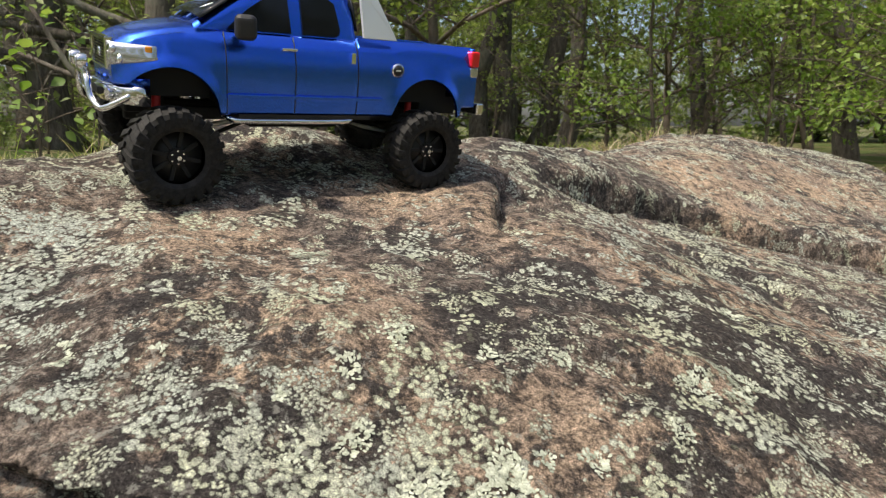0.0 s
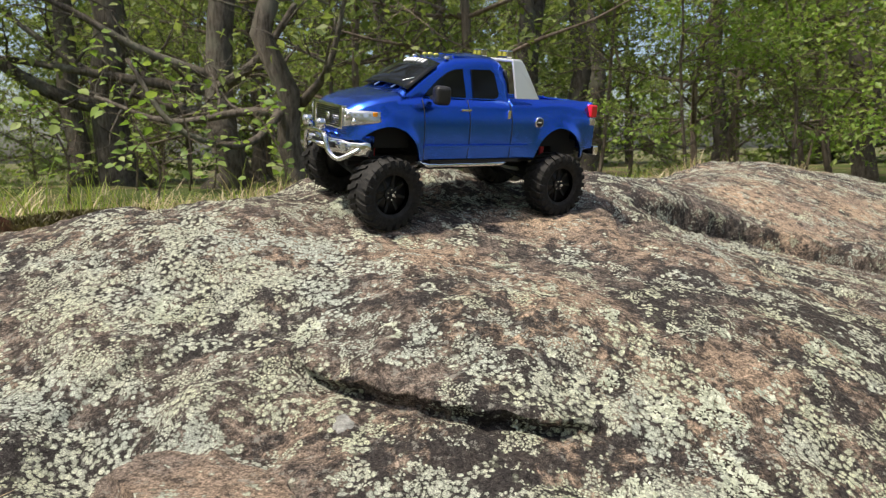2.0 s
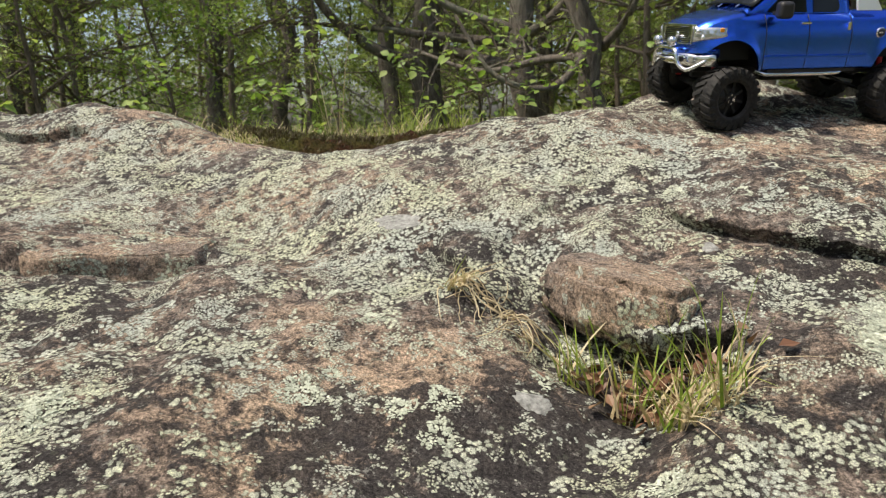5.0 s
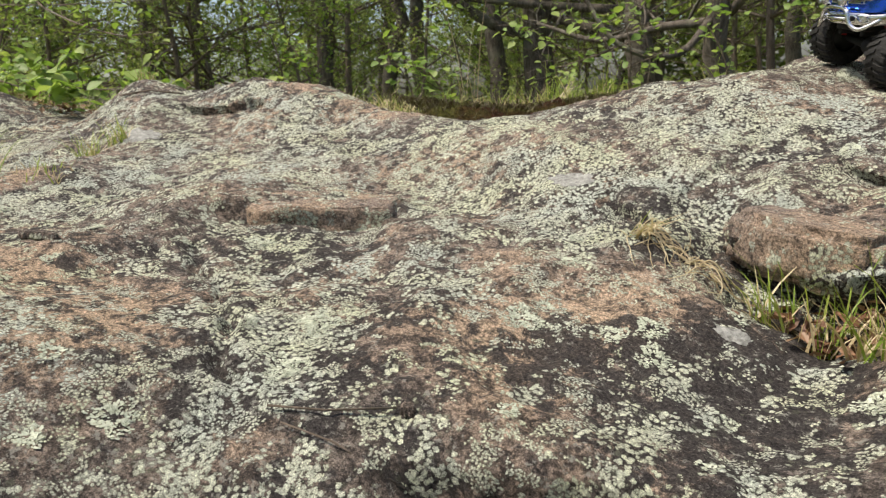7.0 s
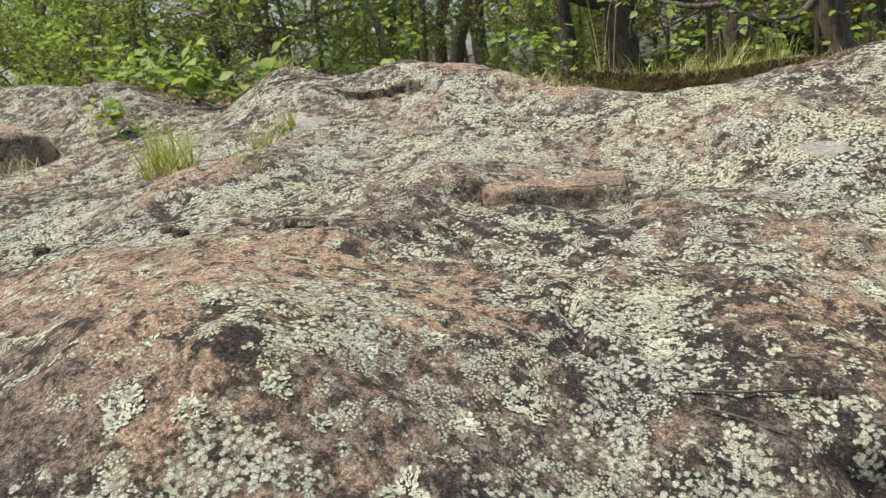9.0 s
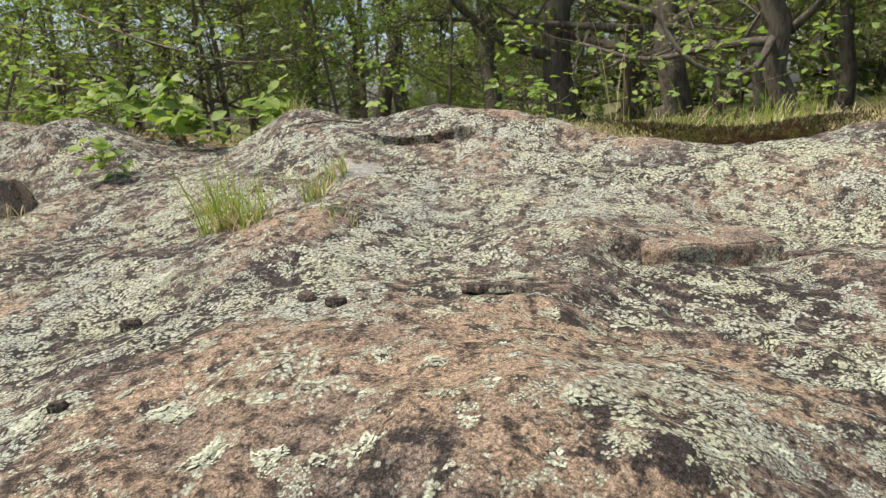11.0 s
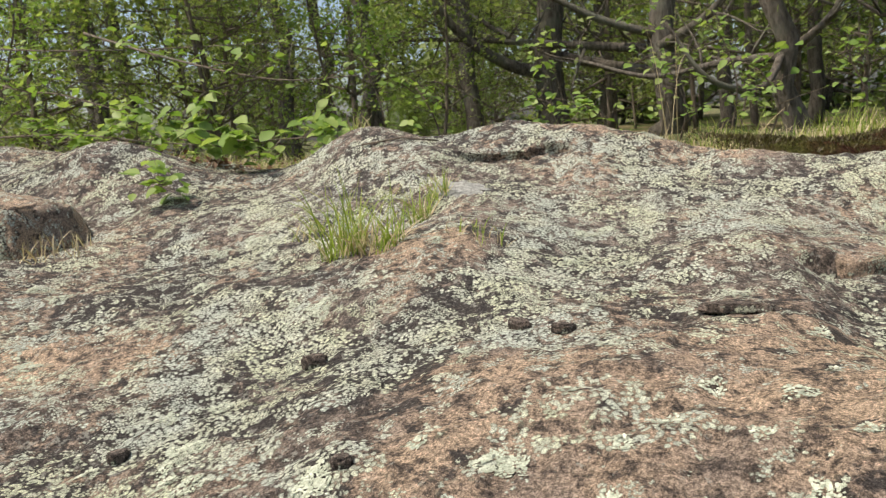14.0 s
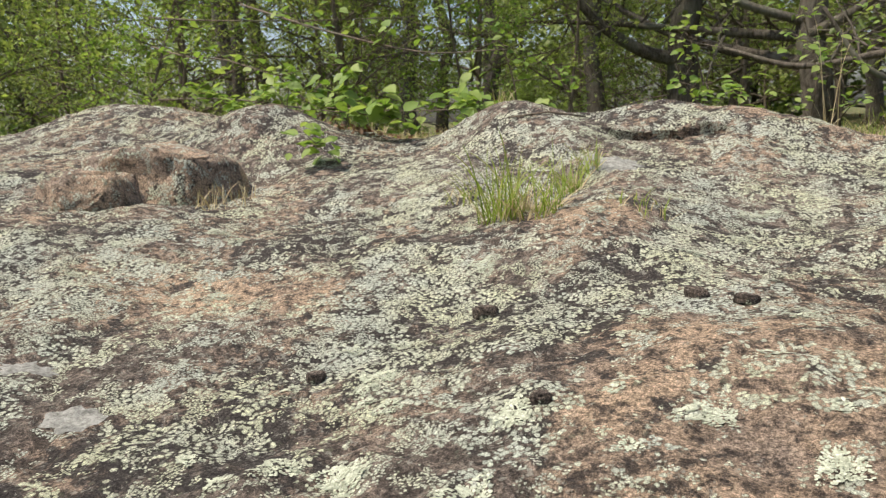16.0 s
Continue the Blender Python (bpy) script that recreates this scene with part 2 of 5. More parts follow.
def tube_into(verts, faces, pts, radii, segs=6):
    """A tapered tube along points, closed at both ends."""
    pts = [Vector(p) for p in pts]
    start = len(verts)
    side = Vector((0.31, 0.83, 0.46))
    for i, p in enumerate(pts):
        ahead = (pts[min(i + 1, len(pts) - 1)] - pts[max(i - 1, 0)]).normalized()
        u = ahead.cross(side)
        if u.length < 0.05:
            u = ahead.cross(Vector((1, 0, 0)))
        u.normalize()
        v = ahead.cross(u)
        for k in range(segs):
            a = 2 * math.pi * k / segs
            verts.append(p + radii[i] * (math.cos(a) * u + math.sin(a) * v))
    for i in range(len(pts) - 1):
        for k in range(segs):
            a, b = start + i * segs + k, start + i * segs + (k + 1) % segs
            faces.append((a, b, b + segs, a + segs))
    faces.append(tuple(range(start, start + segs))[::-1])
    faces.append(tuple(range(len(verts) - segs, len(verts))))


def tube_part(name, pts, radius, mat, parent, segs=10, label=""):
    verts, faces = [], []
    tube_into(verts, faces, pts, [radius] * len(pts), segs)
    ob = mesh_object(name, verts, faces, mat, True, parent)
    if label:
        ob["label"] = label
    return ob


def arc(points, steps=5):
    """A smooth line through a few points."""
    p = [Vector(q) for q in points]
    p = [p[0] * 2 - p[1]] + p + [p[-1] * 2 - p[-2]]
    out = []
    for i in range(1, len(p) - 2):
        for k in range(steps):
            t = k / steps
            out.append(0.5 * (2 * p[i] + (p[i + 1] - p[i - 1]) * t + (2 * p[i - 1] - 5 * p[i] + 4 * p[i + 1] - p[i + 2]) * t * t + (3 * p[i] - p[i - 1] - 3 * p[i + 1] + p[i + 2]) * t ** 3))
    return out + [p[-2]]


# ---- the rock ----
LATTICE = np.random.RandomState(7).rand(256, 256)


def ripple(x, y, scale, seed=0):
    """Smooth random heights from -0.5 to 0.5."""
    x, y = np.asarray(x, float) * scale + 37.1 * seed, np.asarray(y, float) * scale + 17.7 * seed
    i, j = np.floor(x).astype(int), np.floor(y).astype(int)
    u, v = x - i, y - j
    u, v = u * u * u * (u * (6 * u - 15) + 10), v * v * v * (v * (6 * v - 15) + 10)
    g = lambda a, b: LATTICE[a % 256, b % 256]
    return (g(i, j) * (1 - u) + g(i + 1, j) * u) * (1 - v) + (g(i, j + 1) * (1 - u) + g(i + 1, j + 1) * u) * v - 0.5


def sig(v):
    return 1 / (1 + np.exp(-np.clip(v, -40, 40)))


def beside(x, y, line):
    """Way along a bent line, its length, and the distance to it (positive on its right side)."""
    best, side, way, done = np.full(x.shape, 9.0), np.zeros(x.shape), np.zeros(x.shape), 0.0
    for (ax, ay), (bx, by) in zip(line, line[1:]):
        dx, dy = bx - ax, by - ay
        n = math.hypot(dx, dy)
        t = np.clip(((x - ax) * dx + (y - ay) * dy) / n / n, 0, 1)
        dist = np.hypot(x - ax - t * dx, y - ay - t * dy)
        closer = dist < best
        best = np.where(closer, dist, best)
        side = np.where(closer, np.sign((x - ax) * dy - (y - ay) * dx), side)
        way = np.where(closer, done + t * n, way)
        done += n
    return way, done, best * np.where(side < 0, -1.0, 1.0)


# broken steps in the rock: line, drop on its right side, overhang, run-out, softness
LEDGES = [
    ([(-0.44, 0.525), (-0.39, 0.49), (-0.33, 0.455), (-0.28, 0.428), (-0.23, 0.417), (-0.187, 0.405), (-0.13, 0.397), (-0.081, 0.402), (-0.04, 0.42)], 0.019, 0.030, 0.35, 0.003),
    ([(-0.67, 0.41), (-0.643, 0.442), (-0.616, 0.493), (-0.575, 0.53), (-0.50, 0.535)], 0.016, 0.008, 0.30, 0.006),
    ([(-0.53, 0.45), (-0.565, 0.40), (-0.57, 0.34), (-0.55, 0.295), (-0.47, 0.255), (-0.38, 0.22), (-0.28, 0.20)], 0.060, 0.050, 0.25, 0.003),
    ([(-0.78, 0.42), (-0.728, 0.375), (-0.647, 0.315)], 0.03, 0.016, 0.30, 0.003),
    ([(-1.50, 0.10), (-1.41, 0.11), (-1.35, 0.19), (-1.18, 0.33)], 0.045, 0.004, 0.40, 0.003),
    ([(0.19, 1.30), (0.42, 1.50), (0.59, 1.60), (0.70, 1.61), (0.883, 1.61), (1.7, 1.66)], 0.055, 0.020, 0.60, 0.003),
    ([(0.10, 0.94), (0.13, 1.26)], 0.045, 0.008, 0.30, 0.003),
    ([(-0.78, -0.31), (-0.60, -0.235), (-0.40, -0.20)], 0.06, 0.015, 0.50, 0.003),
    ([(-4.9, 0.33), (-4.45, 0.42), (-4.1, 0.55), (-3.75, 0.52), (-3.5, 0.50)], 0.012, 0.008, 0.40, 0.003),
    ([(-2.34, 0.71), (-2.15, 0.725), (-1.95, 0.755)], 0.028, 0.024, 0.20, 0.003),
]
GROOVES = [
    ([(0.25, 1.34), (0.42, 1.50), (0.59, 1.60), (0.70, 1.61), (0.883, 1.61), (1.5, 1.65)], 0.05, 0.016),
    ([(-1.41, -0.01), (-1.26, -0.09), (-1.12, -0.18), (-0.97, -0.31)], 0.025, 0.010),
    ([(0.46, 1.34), (0.60, 1.20), (0.63, 1.05), (0.66, 0.92), (0.74, 0.60)], 0.06, 0.018),
    ([(-1.25, 0.24), (-1.04, 0.36)], 0.02, 0.03),
    ([(-0.62, 0.32), (-0.30, 0.13)], 0.035, 0.05),
]


def close_to(x, y, line, margin):
    xs, ys = [p[0] for p in line], [p[1] for p in line]
    return (x > min(xs) - margin) & (x < max(xs) + margin) & (y > min(ys) - margin) & (y < max(ys) + margin)


def breaks(x, y):
    x, y = np.asarray(x, float), np.asarray(y, float)
    shape, x, y = x.shape, x.ravel(), y.ravel()
    h = np.zeros(x.shape)
    for line, drop, over, reach, soft in LEDGES:
        k = np.nonzero(close_to(x, y, line, 4 * reach))[0]
        if len(k):
            s, n, d = beside(x[k], y[k], line)
            d = d + 0.7 * over + 0.004 * np.sin(s * 37 + drop * 90) + 0.002 * np.sin(s * 103)
            fade = min(max(0.17 * n, 0.05), 0.22)
            ends = np.clip(s / fade, 0.02, 1) * np.clip((n - s) / fade, 0.02, 1)
            worn = np.clip(1 + d / 0.05, 0, 1) ** 2
            sharp = sig(d / soft)
            h[k] -= drop * ends * ((0.8 * sharp + 0.2 * worn) * np.exp(-np.maximum(d, 0) / reach) + 0.3 * sharp * np.exp(-((d - 0.004) / 0.009) ** 2))
    for line, depth, width in GROOVES:
        k = np.nonzero(close_to(x, y, line, 3 * width))[0]
        if len(k):
            s, n, d = beside(x[k], y[k], line)
            d = d + min(width, 0.01) * (np.sin(s * 37) + 0.4 * np.sin(s * 90))
            h[k] -= depth * np.clip(s / 0.04, 0.1, 1) * np.clip((n - s) / 0.04, 0.1, 1) * (0.7 + 0.3 * np.sin(s * 53 + 1)) * np.exp(-(d / width) ** 2)
    return h.reshape(shape)


def overhang(x, y):
    """How far the rock's skin leans out over the steps below it."""
    shape, x, y = x.shape, x.ravel(), y.ravel()
    px, py = np.zeros(x.shape), np.zeros(x.shape)
    for line, drop, over, reach, soft in LEDGES:
        k = np.nonzero(close_to(x, y, line, 0.2))[0]
        s, n, d = beside(x[k], y[k], line)
        d = d + 0.7 * over + 0.004 * np.sin(s * 37 + drop * 90) + 0.002 * np.sin(s * 103)
        e = 0.004
        gx, gy = beside(x[k] + e, y[k], line)[2] - beside(x[k] - e, y[k], line)[2], beside(x[k], y[k] + e, line)[2] - beside(x[k], y[k] - e, line)[2]
        fade = min(max(0.17 * n, 0.05), 0.22)
        lean = over * np.clip(s / fade, 0, 1) * np.clip((n - s) / fade, 0, 1) * np.exp(np.minimum(d, 0) / 0.05) * (sig(-d / soft) * (0.88 + 0.12 * np.sin(s * 61)) - 0.8 * sig(d / soft) * np.exp(-(d / 0.009) ** 2))
        px[k] += (gx / (2 * e)).clip(-1, 1) * lean
        py[k] += (gy / (2 * e)).clip(-1, 1) * lean
    return px.reshape(shape), py.reshape(shape)


def mound(x, y, cx, cy, rx, ry, turn, rise):
    c, s = math.cos(radians(turn)), math.sin(radians(turn))
    u, v = ((x - cx) * c + (y - cy) * s) / rx, ((y - cy) * c - (x - cx) * s) / ry
    return rise * np.exp(-(u * u + v * v))


def bulk(x, y):
    """The outcrop's large form: a slope with domes and hollows."""
    h = 0.019 + -0.0726 * x + 0.1075 * y
    h = h + mound(x, y, 0, 1.15, .5, .4, 0, 0.166)
    h = h + mound(x, y, -.5, .85, .4, .3, 0, 0.029)
    h = h + mound(x, y, -.1, .6, .45, .25, 0, 0.107)
    h = h + mound(x, y, .3, .7, .35, .3, 0, 0.022)
    h = h + mound(x, y, .25, 1.0, .2, .2, 0, 0.034)
    h = h + mound(x, y, .7, 1.2, .25, .5, -20, 0.031)
    h = h + mound(x, y, .75, 2.1, .5, .35, 40, 0.131)
    h = h + mound(x, y, 1.5, 3.0, .8, .5, 45, 0.053)
    h = h + mound(x, y, -.4, .3, .3, .15, 0, 0.023)
    h = h + mound(x, y, -.65, .35, .25, .2, 30, 0.049)
    h = h + mound(x, y, -.15, .2, .25, .2, 0, 0.059)
    h = h + mound(x, y, -.55, 0, .4, .35, 0, -0.035)
    h = h + mound(x, y, -1.0, -.1, .35, .35, 0, 0.021)
    h = h + mound(x, y, -.9, .15, .2, .2, 0, 0.015)
    h = h + mound(x, y, -1.42, -.55, .25, .2, 0, 0.044)
    h = h + mound(x, y, -1.2, -.5, .25, .25, 0, 0.059)
    h = h + mound(x, y, -1.5, .1, .25, .25, 0, 0.063)
    h = h + mound(x, y, -1.15, .35, .2, .2, 0, 0.005)
    h = h + mound(x, y, -1.0, .75, .4, .35, 0, 0.097)
    h = h + mound(x, y, -.6, .95, .35, .3, 0, 0.127)
    h = h + mound(x, y, -1.5, .75, .3, .3, 0, 0.033)
    h = h + mound(x, y, -2.0, .9, .35, .3, 0, 0.149)
    h = h + mound(x, y, -2.57, .74, .2, .2, 0, 0.105)
    h = h + mound(x, y, -2.3, .35, .35, .25, 0, 0.079)
    h = h + mound(x, y, -2.12, 0, .22, .18, 0, 0.032)
    h = h + mound(x, y, -1.75, -.5, .35, .3, 0, 0.056)
    h = h + mound(x, y, -1.9, -.2, .25, .2, 0, -0.008)
    h = h + mound(x, y, -2.4, -.55, .4, .35, 0, -0.045)
    h = h + mound(x, y, -2.9, 0, .4, .3, 0, -0.049)
    h = h + mound(x, y, -2.7, -.4, .3, .25, 0, -0.019)
    h = h + mound(x, y, -3.5, .2, .3, .25, 20, -0.062)
    h = h + mound(x, y, -3.65, .65, .3, .25, 0, 0.165)
    h = h + mound(x, y, -4.4, .7, .4, .35, 0, -0.037)
    h = h + mound(x, y, -3.0, .6, .3, .3, 0, -0.010)
    h = h + mound(x, y, -.7, .55, .25, .2, 0, 0.007)
    h = h + mound(x, y, -.7, -.55, .3, .25, 0, -0.123)
    h = h + mound(x, y, -.9, .38, .18, .15, 0, -0.039)
    h = h + mound(x, y, -.3, 1.2, .4, .35, 0, -0.031)
    h = h + mound(x, y, -2.34, .33, .15, .15, 0, -0.092)
    h = h + mound(x, y, -2.38, .66, .13, .12, 0, 0.047)
    h = h + mound(x, y, -.42, .56, .2, .12, 0, -0.011)
    h = h + mound(x, y, .1, 1.5, .3, .2, 0, 0.133)
    h = h + mound(x, y, -.4, 1.3, .3, .18, 0, 0.162)
    h = h + mound(x, y, .38, 1.75, .25, .25, 0, 0.116)
    h = h + mound(x, y, 1.1, 2.8, .5, .4, 45, 0.096)
    h = h + mound(x, y, -2.75, .88, .22, .15, 0, 0.127)
    h = h + mound(x, y, -2.3, .95, .22, .15, 0, 0.071)
    h = h + mound(x, y, -4.7, .85, .6, .3, 0, 0.124)
    h = h + mound(x, y, -1.5, 1.0, .2, .15, 0, 0.002)
    h = h + mound(x, y, -0.2, 0.58, 0.2, 0.2, 0, 0.026)
    h = h + mound(x, y, -0.6, 0.55, 0.2, 0.2, 0, -0.009)
    h = h + mound(x, y, -0.86, 0.42, 0.18, 0.18, 0, 0.027)
    h = h + mound(x, y, -1.15, 0.42, 0.15, 0.15, 0, -0.045)
    h = h + mound(x, y, -0.77, -0.25, 0.2, 0.2, 0, 0.017)
    h = h + mound(x, y, -1.37, -0.62, 0.2, 0.2, 0, 0.030)
    h = h + mound(x, y, -2.1, 0.0, 0.2, 0.2, 0, 0.027)
    h = h + mound(x, y, -2.42, -0.46, 0.25, 0.25, 0, 0.026)
    h = h + mound(x, y, -0.79, 0.7, 0.15, 0.15, 0, -0.022)
    h = h + mound(x, y, 0.2, 0.75, 0.25, 0.25, 0, 0.010)
    h = h + mound(x, y, -1.0, -0.1, 0.25, 0.25, 0, -0.000)
    h = h + mound(x, y, -1.6, -0.3, 0.25, 0.25, 0, -0.001)
    h = h + mound(x, y, -1.75, -0.6, 0.2, 0.2, 0, -0.003)
    h = h + mound(x, y, -2.2, -0.3, 0.2, 0.2, 0, -0.025)
    h = h + mound(x, y, -0.85, 0.12, 0.15, 0.15, 0, -0.004)
    h = h + mound(x, y, 0.5, 1.7, 0.35, 0.35, 0, -0.014)
    h = h + mound(x, y, -0.6, 0.1, 0.12, 0.12, 0, 0.016)
    h = h + mound(x, y, -1.15, -0.4, 0.2, 0.2, 0, -0.010)
    h = h + mound(x, y, -1.48, 0.82, 0.15, 0.11, 0, 0.030)
    h = h + mound(x, y, -1.72, 0.88, 0.16, 0.10, 0, 0.028)
    return h + breaks(x, y)


def brink(x):
    """How far back the bare rock reaches."""
    return np.interp(x, [-6, -4.6, -3.6, -3.0, -2.5, -1.95, -1.6, -1.42, -1.28, -1.1, -0.9, -0.6, 0.0, 0.35, 0.6, 1.2, 2.0, 3.0], [1.1, 1.15, 1.05, 1.0, 1.15, 1.10, 0.97, 0.88, 0.98, 1.14, 1.28, 1.5, 1.65, 1.9, 2.5, 3.2, 3.9, 4.2])


def rock_height(x, y):
    x, y = np.asarray(x, float), np.asarray(y, float)
    h = bulk(x, y)
    over = np.maximum(y - brink(x) - 0.12 * ripple(x, y, 5, 3), 0)
    h = h - 0.9 * over ** 1.5
    wave = 0.22 * ripple(x, y, 2.2, 9)
    h = h - 2.4 * np.maximum(-1.4 - y + wave, 0) ** 1.3 - 1.7 * np.maximum(x - 1.9 + wave, 0) ** 1.3 - 2.4 * np.maximum(-5.1 - x + wave, 0) ** 1.3
    rough = 0.022 * ripple(x, y, 3.1, 1) + 0.016 * ripple(x, y, 7.3, 2) + 0.010 * ripple(x * 0.9, y * 1.2, 17, 4)
    rough += 0.007 * ripple(x, y, 39, 5) + 0.004 * ripple(x, y, 83, 6)
    rough -= 0.010 * np.maximum(ripple(x, y, 11, 8), 0.18)
    return h + rough


def soil_height(x, y):
    x, y = np.asarray(x, float), np.asarray(y, float)
    s = np.clip((y + 1.5) / 2.6, 0, 1)
    h = -0.55 + (0.78 + 0.02 * np.clip(-x, -4, 4)) * s * s * (3 - 2 * s)
    far = np.clip((np.hypot(x + 1.5, y) - 3) / 8, 0, 1)
    h = h + 0.07 * ripple(x, y, 1.3, 11) + 0.03 * ripple(x, y, 4, 12) - 0.25 * far
    h = h - 0.35 * np.clip((-x - 4.5) / 3, 0, 1) * s
    inside = np.clip((brink(x) - y) / 0.5, 0, 1) * np.clip((y + 1.7) / 0.4, 0, 1) * np.clip((2.2 - x) / 0.5, 0, 1) * np.clip((x + 5.6) / 0.5, 0, 1)
    return h - 0.5 * inside


def at_rock(x, y):
    return float(rock_height(x, y))


def at_ground(x, y):
    return max(float(rock_height(x, y)), float(soil_height(x, y)))


def sheet(name, xs, ys, height, mat, lean=None):
    gx, gy = np.meshgrid(xs, ys)
    gz = height(gx, gy)
    if lean:
        px, py = lean(gx, gy)
        gx, gy = gx + px, gy + py
    nx, ny = len(xs), len(ys)
    me = bpy.data.meshes.new(name)
    me.vertices.add(nx * ny)
    me.vertices.foreach_set("co", np.stack([gx, gy, gz], -1).astype(np.float32).ravel())
    a = (np.arange(ny - 1)[:, None] * nx + np.arange(nx - 1)[None]).ravel()
    quads = np.stack([a, a + 1, a + nx + 1, a + nx], -1)
    me.loops.add(quads.size)
    me.loops.foreach_set("vertex_index", quads.ravel())
    me.polygons.add(len(quads))
    me.polygons.foreach_set("loop_start", np.arange(0, quads.size, 4))
    me.polygons.foreach_set("use_smooth", np.ones(len(quads), bool))
    me.update(calc_edges=True)
    me.validate()
    if lean:
        me.set_sharp_from_angle(angle=radians(60))
    me.materials.append(mat)
    return new(name, me)


def graded(lo, hi, fine, far):
    """Even steps inside, growing outwards to the horizon."""
    inner = np.arange(lo, hi + 1e-6, fine)
    out, step = [], fine
    while not out or out[-1] < far:
        step *= 1.35
        out.append((out[-1] if out else 0) + step)
    out = np.array(out)
    return np.r_[lo - out[::-1], inner, hi + out]


rock = sheet("rock_outcrop", np.r_[-5.7:-3.9:0.02, -3.9:-2.7:0.014, -2.7:-0.8:0.0095, -0.8:0.06:0.0055, 0.06:0.6:0.009, 0.6:2.7:0.018], np.r_[-2.0:-0.9:0.02, -0.9:0.2:0.0095, 0.2:0.56:0.0055, 0.56:1.0:0.009, 1.0:1.75:0.013, 1.75:3.6:0.025], rock_height, ROCK, overhang)
# where lichen grows thick, where the pink stone lies bare and where it is crusted or painted dark: place and radius
GROWTH = [(-0.83, 0.23, 0.18), (-1.01, -0.42, 0.18), (-1.06, -0.20, 0.12), (-1.26, -0.42, 0.15), (-1.09, -0.36, 0.10), (-2.27, -0.34, 0.15), (-2.09, -0.30, 0.10), (-1.82, -0.28, 0.12), (-1.76, 0.50, 0.35), (-1.26, 0.50, 0.30), (-2.37, -0.30, 0.15), (-2.20, -0.19, 0.12), (-2.31, -0.56, 0.20), (-2.90, -0.56, 0.25), (-1.84, -0.09, 0.15), (-0.62, 0.68, 0.22), (-0.13, 0.50, 0.08), (-0.23, 0.48, 0.05), (-0.02, 0.46, 0.04), (-2.6, 0.3, 0.3), (-0.5, 0.48, 0.09), (-0.95, 0.45, 0.2)]
BARE = [(-0.86, 0.15, 0.06), (-0.65, 0.07, 0.08), (-0.62, 0.13, 0.06), (-0.75, -0.08, 0.08), (-1.20, -0.285, 0.10), (-1.45, -0.49, 0.15), (-1.42, -0.63, 0.10), (-1.77, -0.48, 0.10), (-1.64, -0.50, 0.12), (-1.49, -0.32, 0.13), (-1.42, -0.48, 0.14), (-1.65, -0.61, 0.12), (-1.43, -0.60, 0.12), (-1.82, -0.46, 0.10), (-1.93, -0.44, 0.05), (-1.83, -0.57, 0.10), (-2.72, -0.49, 0.10), (-2.47, -0.41, 0.06), (-2.12, 0.02, 0.10), (-1.90, 0.94, 0.09), (-1.76, 0.92, 0.09), (-1.62, 0.88, 0.09), (-1.48, 0.83, 0.08), (0.0, 1.02, 0.14), (0.30, 0.86, 0.10), (-0.84, 0.13, 0.05), (-0.06, 0.66, 0.07), (0.12, 0.53, 0.05), (0.28, 0.66, 0.05), (0.22, 0.98, 0.09), (-0.25, 0.85, 0.09), (-1.46, -0.69, 0.11), (-1.32, -0.64, 0.08), (0.75, 1.85, 0.22), (1.15, 2.1, 0.3)]
# mostly crust; the spots near (-0.43, 0.205) and (-0.36, 0.20) paint shade below the wedge
CRUST_SHADE = [(0.08, 0.64, 0.06), (0.17, 0.77, 0.06), (0.33, 0.74, 0.09), (-0.62, 0.36, 0.06), (-0.65, 0.28, 0.05), (-0.49, 0.31, 0.06), (-0.59, 0.41, 0.04), (-0.46, 0.0, 0.12), (-0.675, -0.05, 0.07), (-0.97, -0.28, 0.07), (-1.23, 0.08, 0.10), (-1.285, -0.56, 0.06), (-0.95, -0.24, 0.06), (-1.99, -0.20, 0.07), (-2.02, -0.40, 0.06), (-2.67, -0.10, 0.08), (-2.20, -0.55, 0.06), (-2.14, -0.54, 0.06), (-2.30, -0.85, 0.12), (-1.98, -0.38, 0.04), (-0.43, 0.205, 0.07), (-0.36, 0.20, 0.05), (-0.2, 0.36, 0.06), (0.48, 1.25, 0.1)]


def stained(ob, **marks):
    """Lay soft-edged stains over a mesh, as one value a vertex."""
    co = np.empty(len(ob.data.vertices) * 3, np.float32)
    ob.data.vertices.foreach_get("co", co)
    x, y = co[0::3].astype(float), co[1::3].astype(float)
    for name, spots in marks.items():
        total = np.zeros(len(x))
        for cx, cy, radius in spots:
            total = np.maximum(total, np.exp(-(((x - cx) ** 2 + (y - cy) ** 2) / (1.25 * radius) ** 2) ** 1.5))
        if name == "lichen_growth":
            for cx, cy, rx, ry in ((-0.085, 0.245, 0.10, 0.085), (-0.01, 0.27, 0.10, 0.09)):
                total += 6.0 * np.exp(-(((x - cx) / rx) ** 2 + ((y - cy) / ry) ** 2) ** 3)
        ob.data.attributes.new(name, "FLOAT", "POINT").data.foreach_set("value", total.astype(np.float32))


stained(rock, lichen_growth=GROWTH, bare_pink=BARE, crust_and_shade=CRUST_SHADE)
tagged(rock, "pink granite outcrop crusted with pale green lichen", "rock", kind="structure")
ground = sheet("ground", graded(-9, 8, 0.14, 900), graded(-4, 12, 0.14, 900), soil_height, SOIL)
tagged(ground, "forest floor of leaf litter and thin grass", "ground", kind="structure")


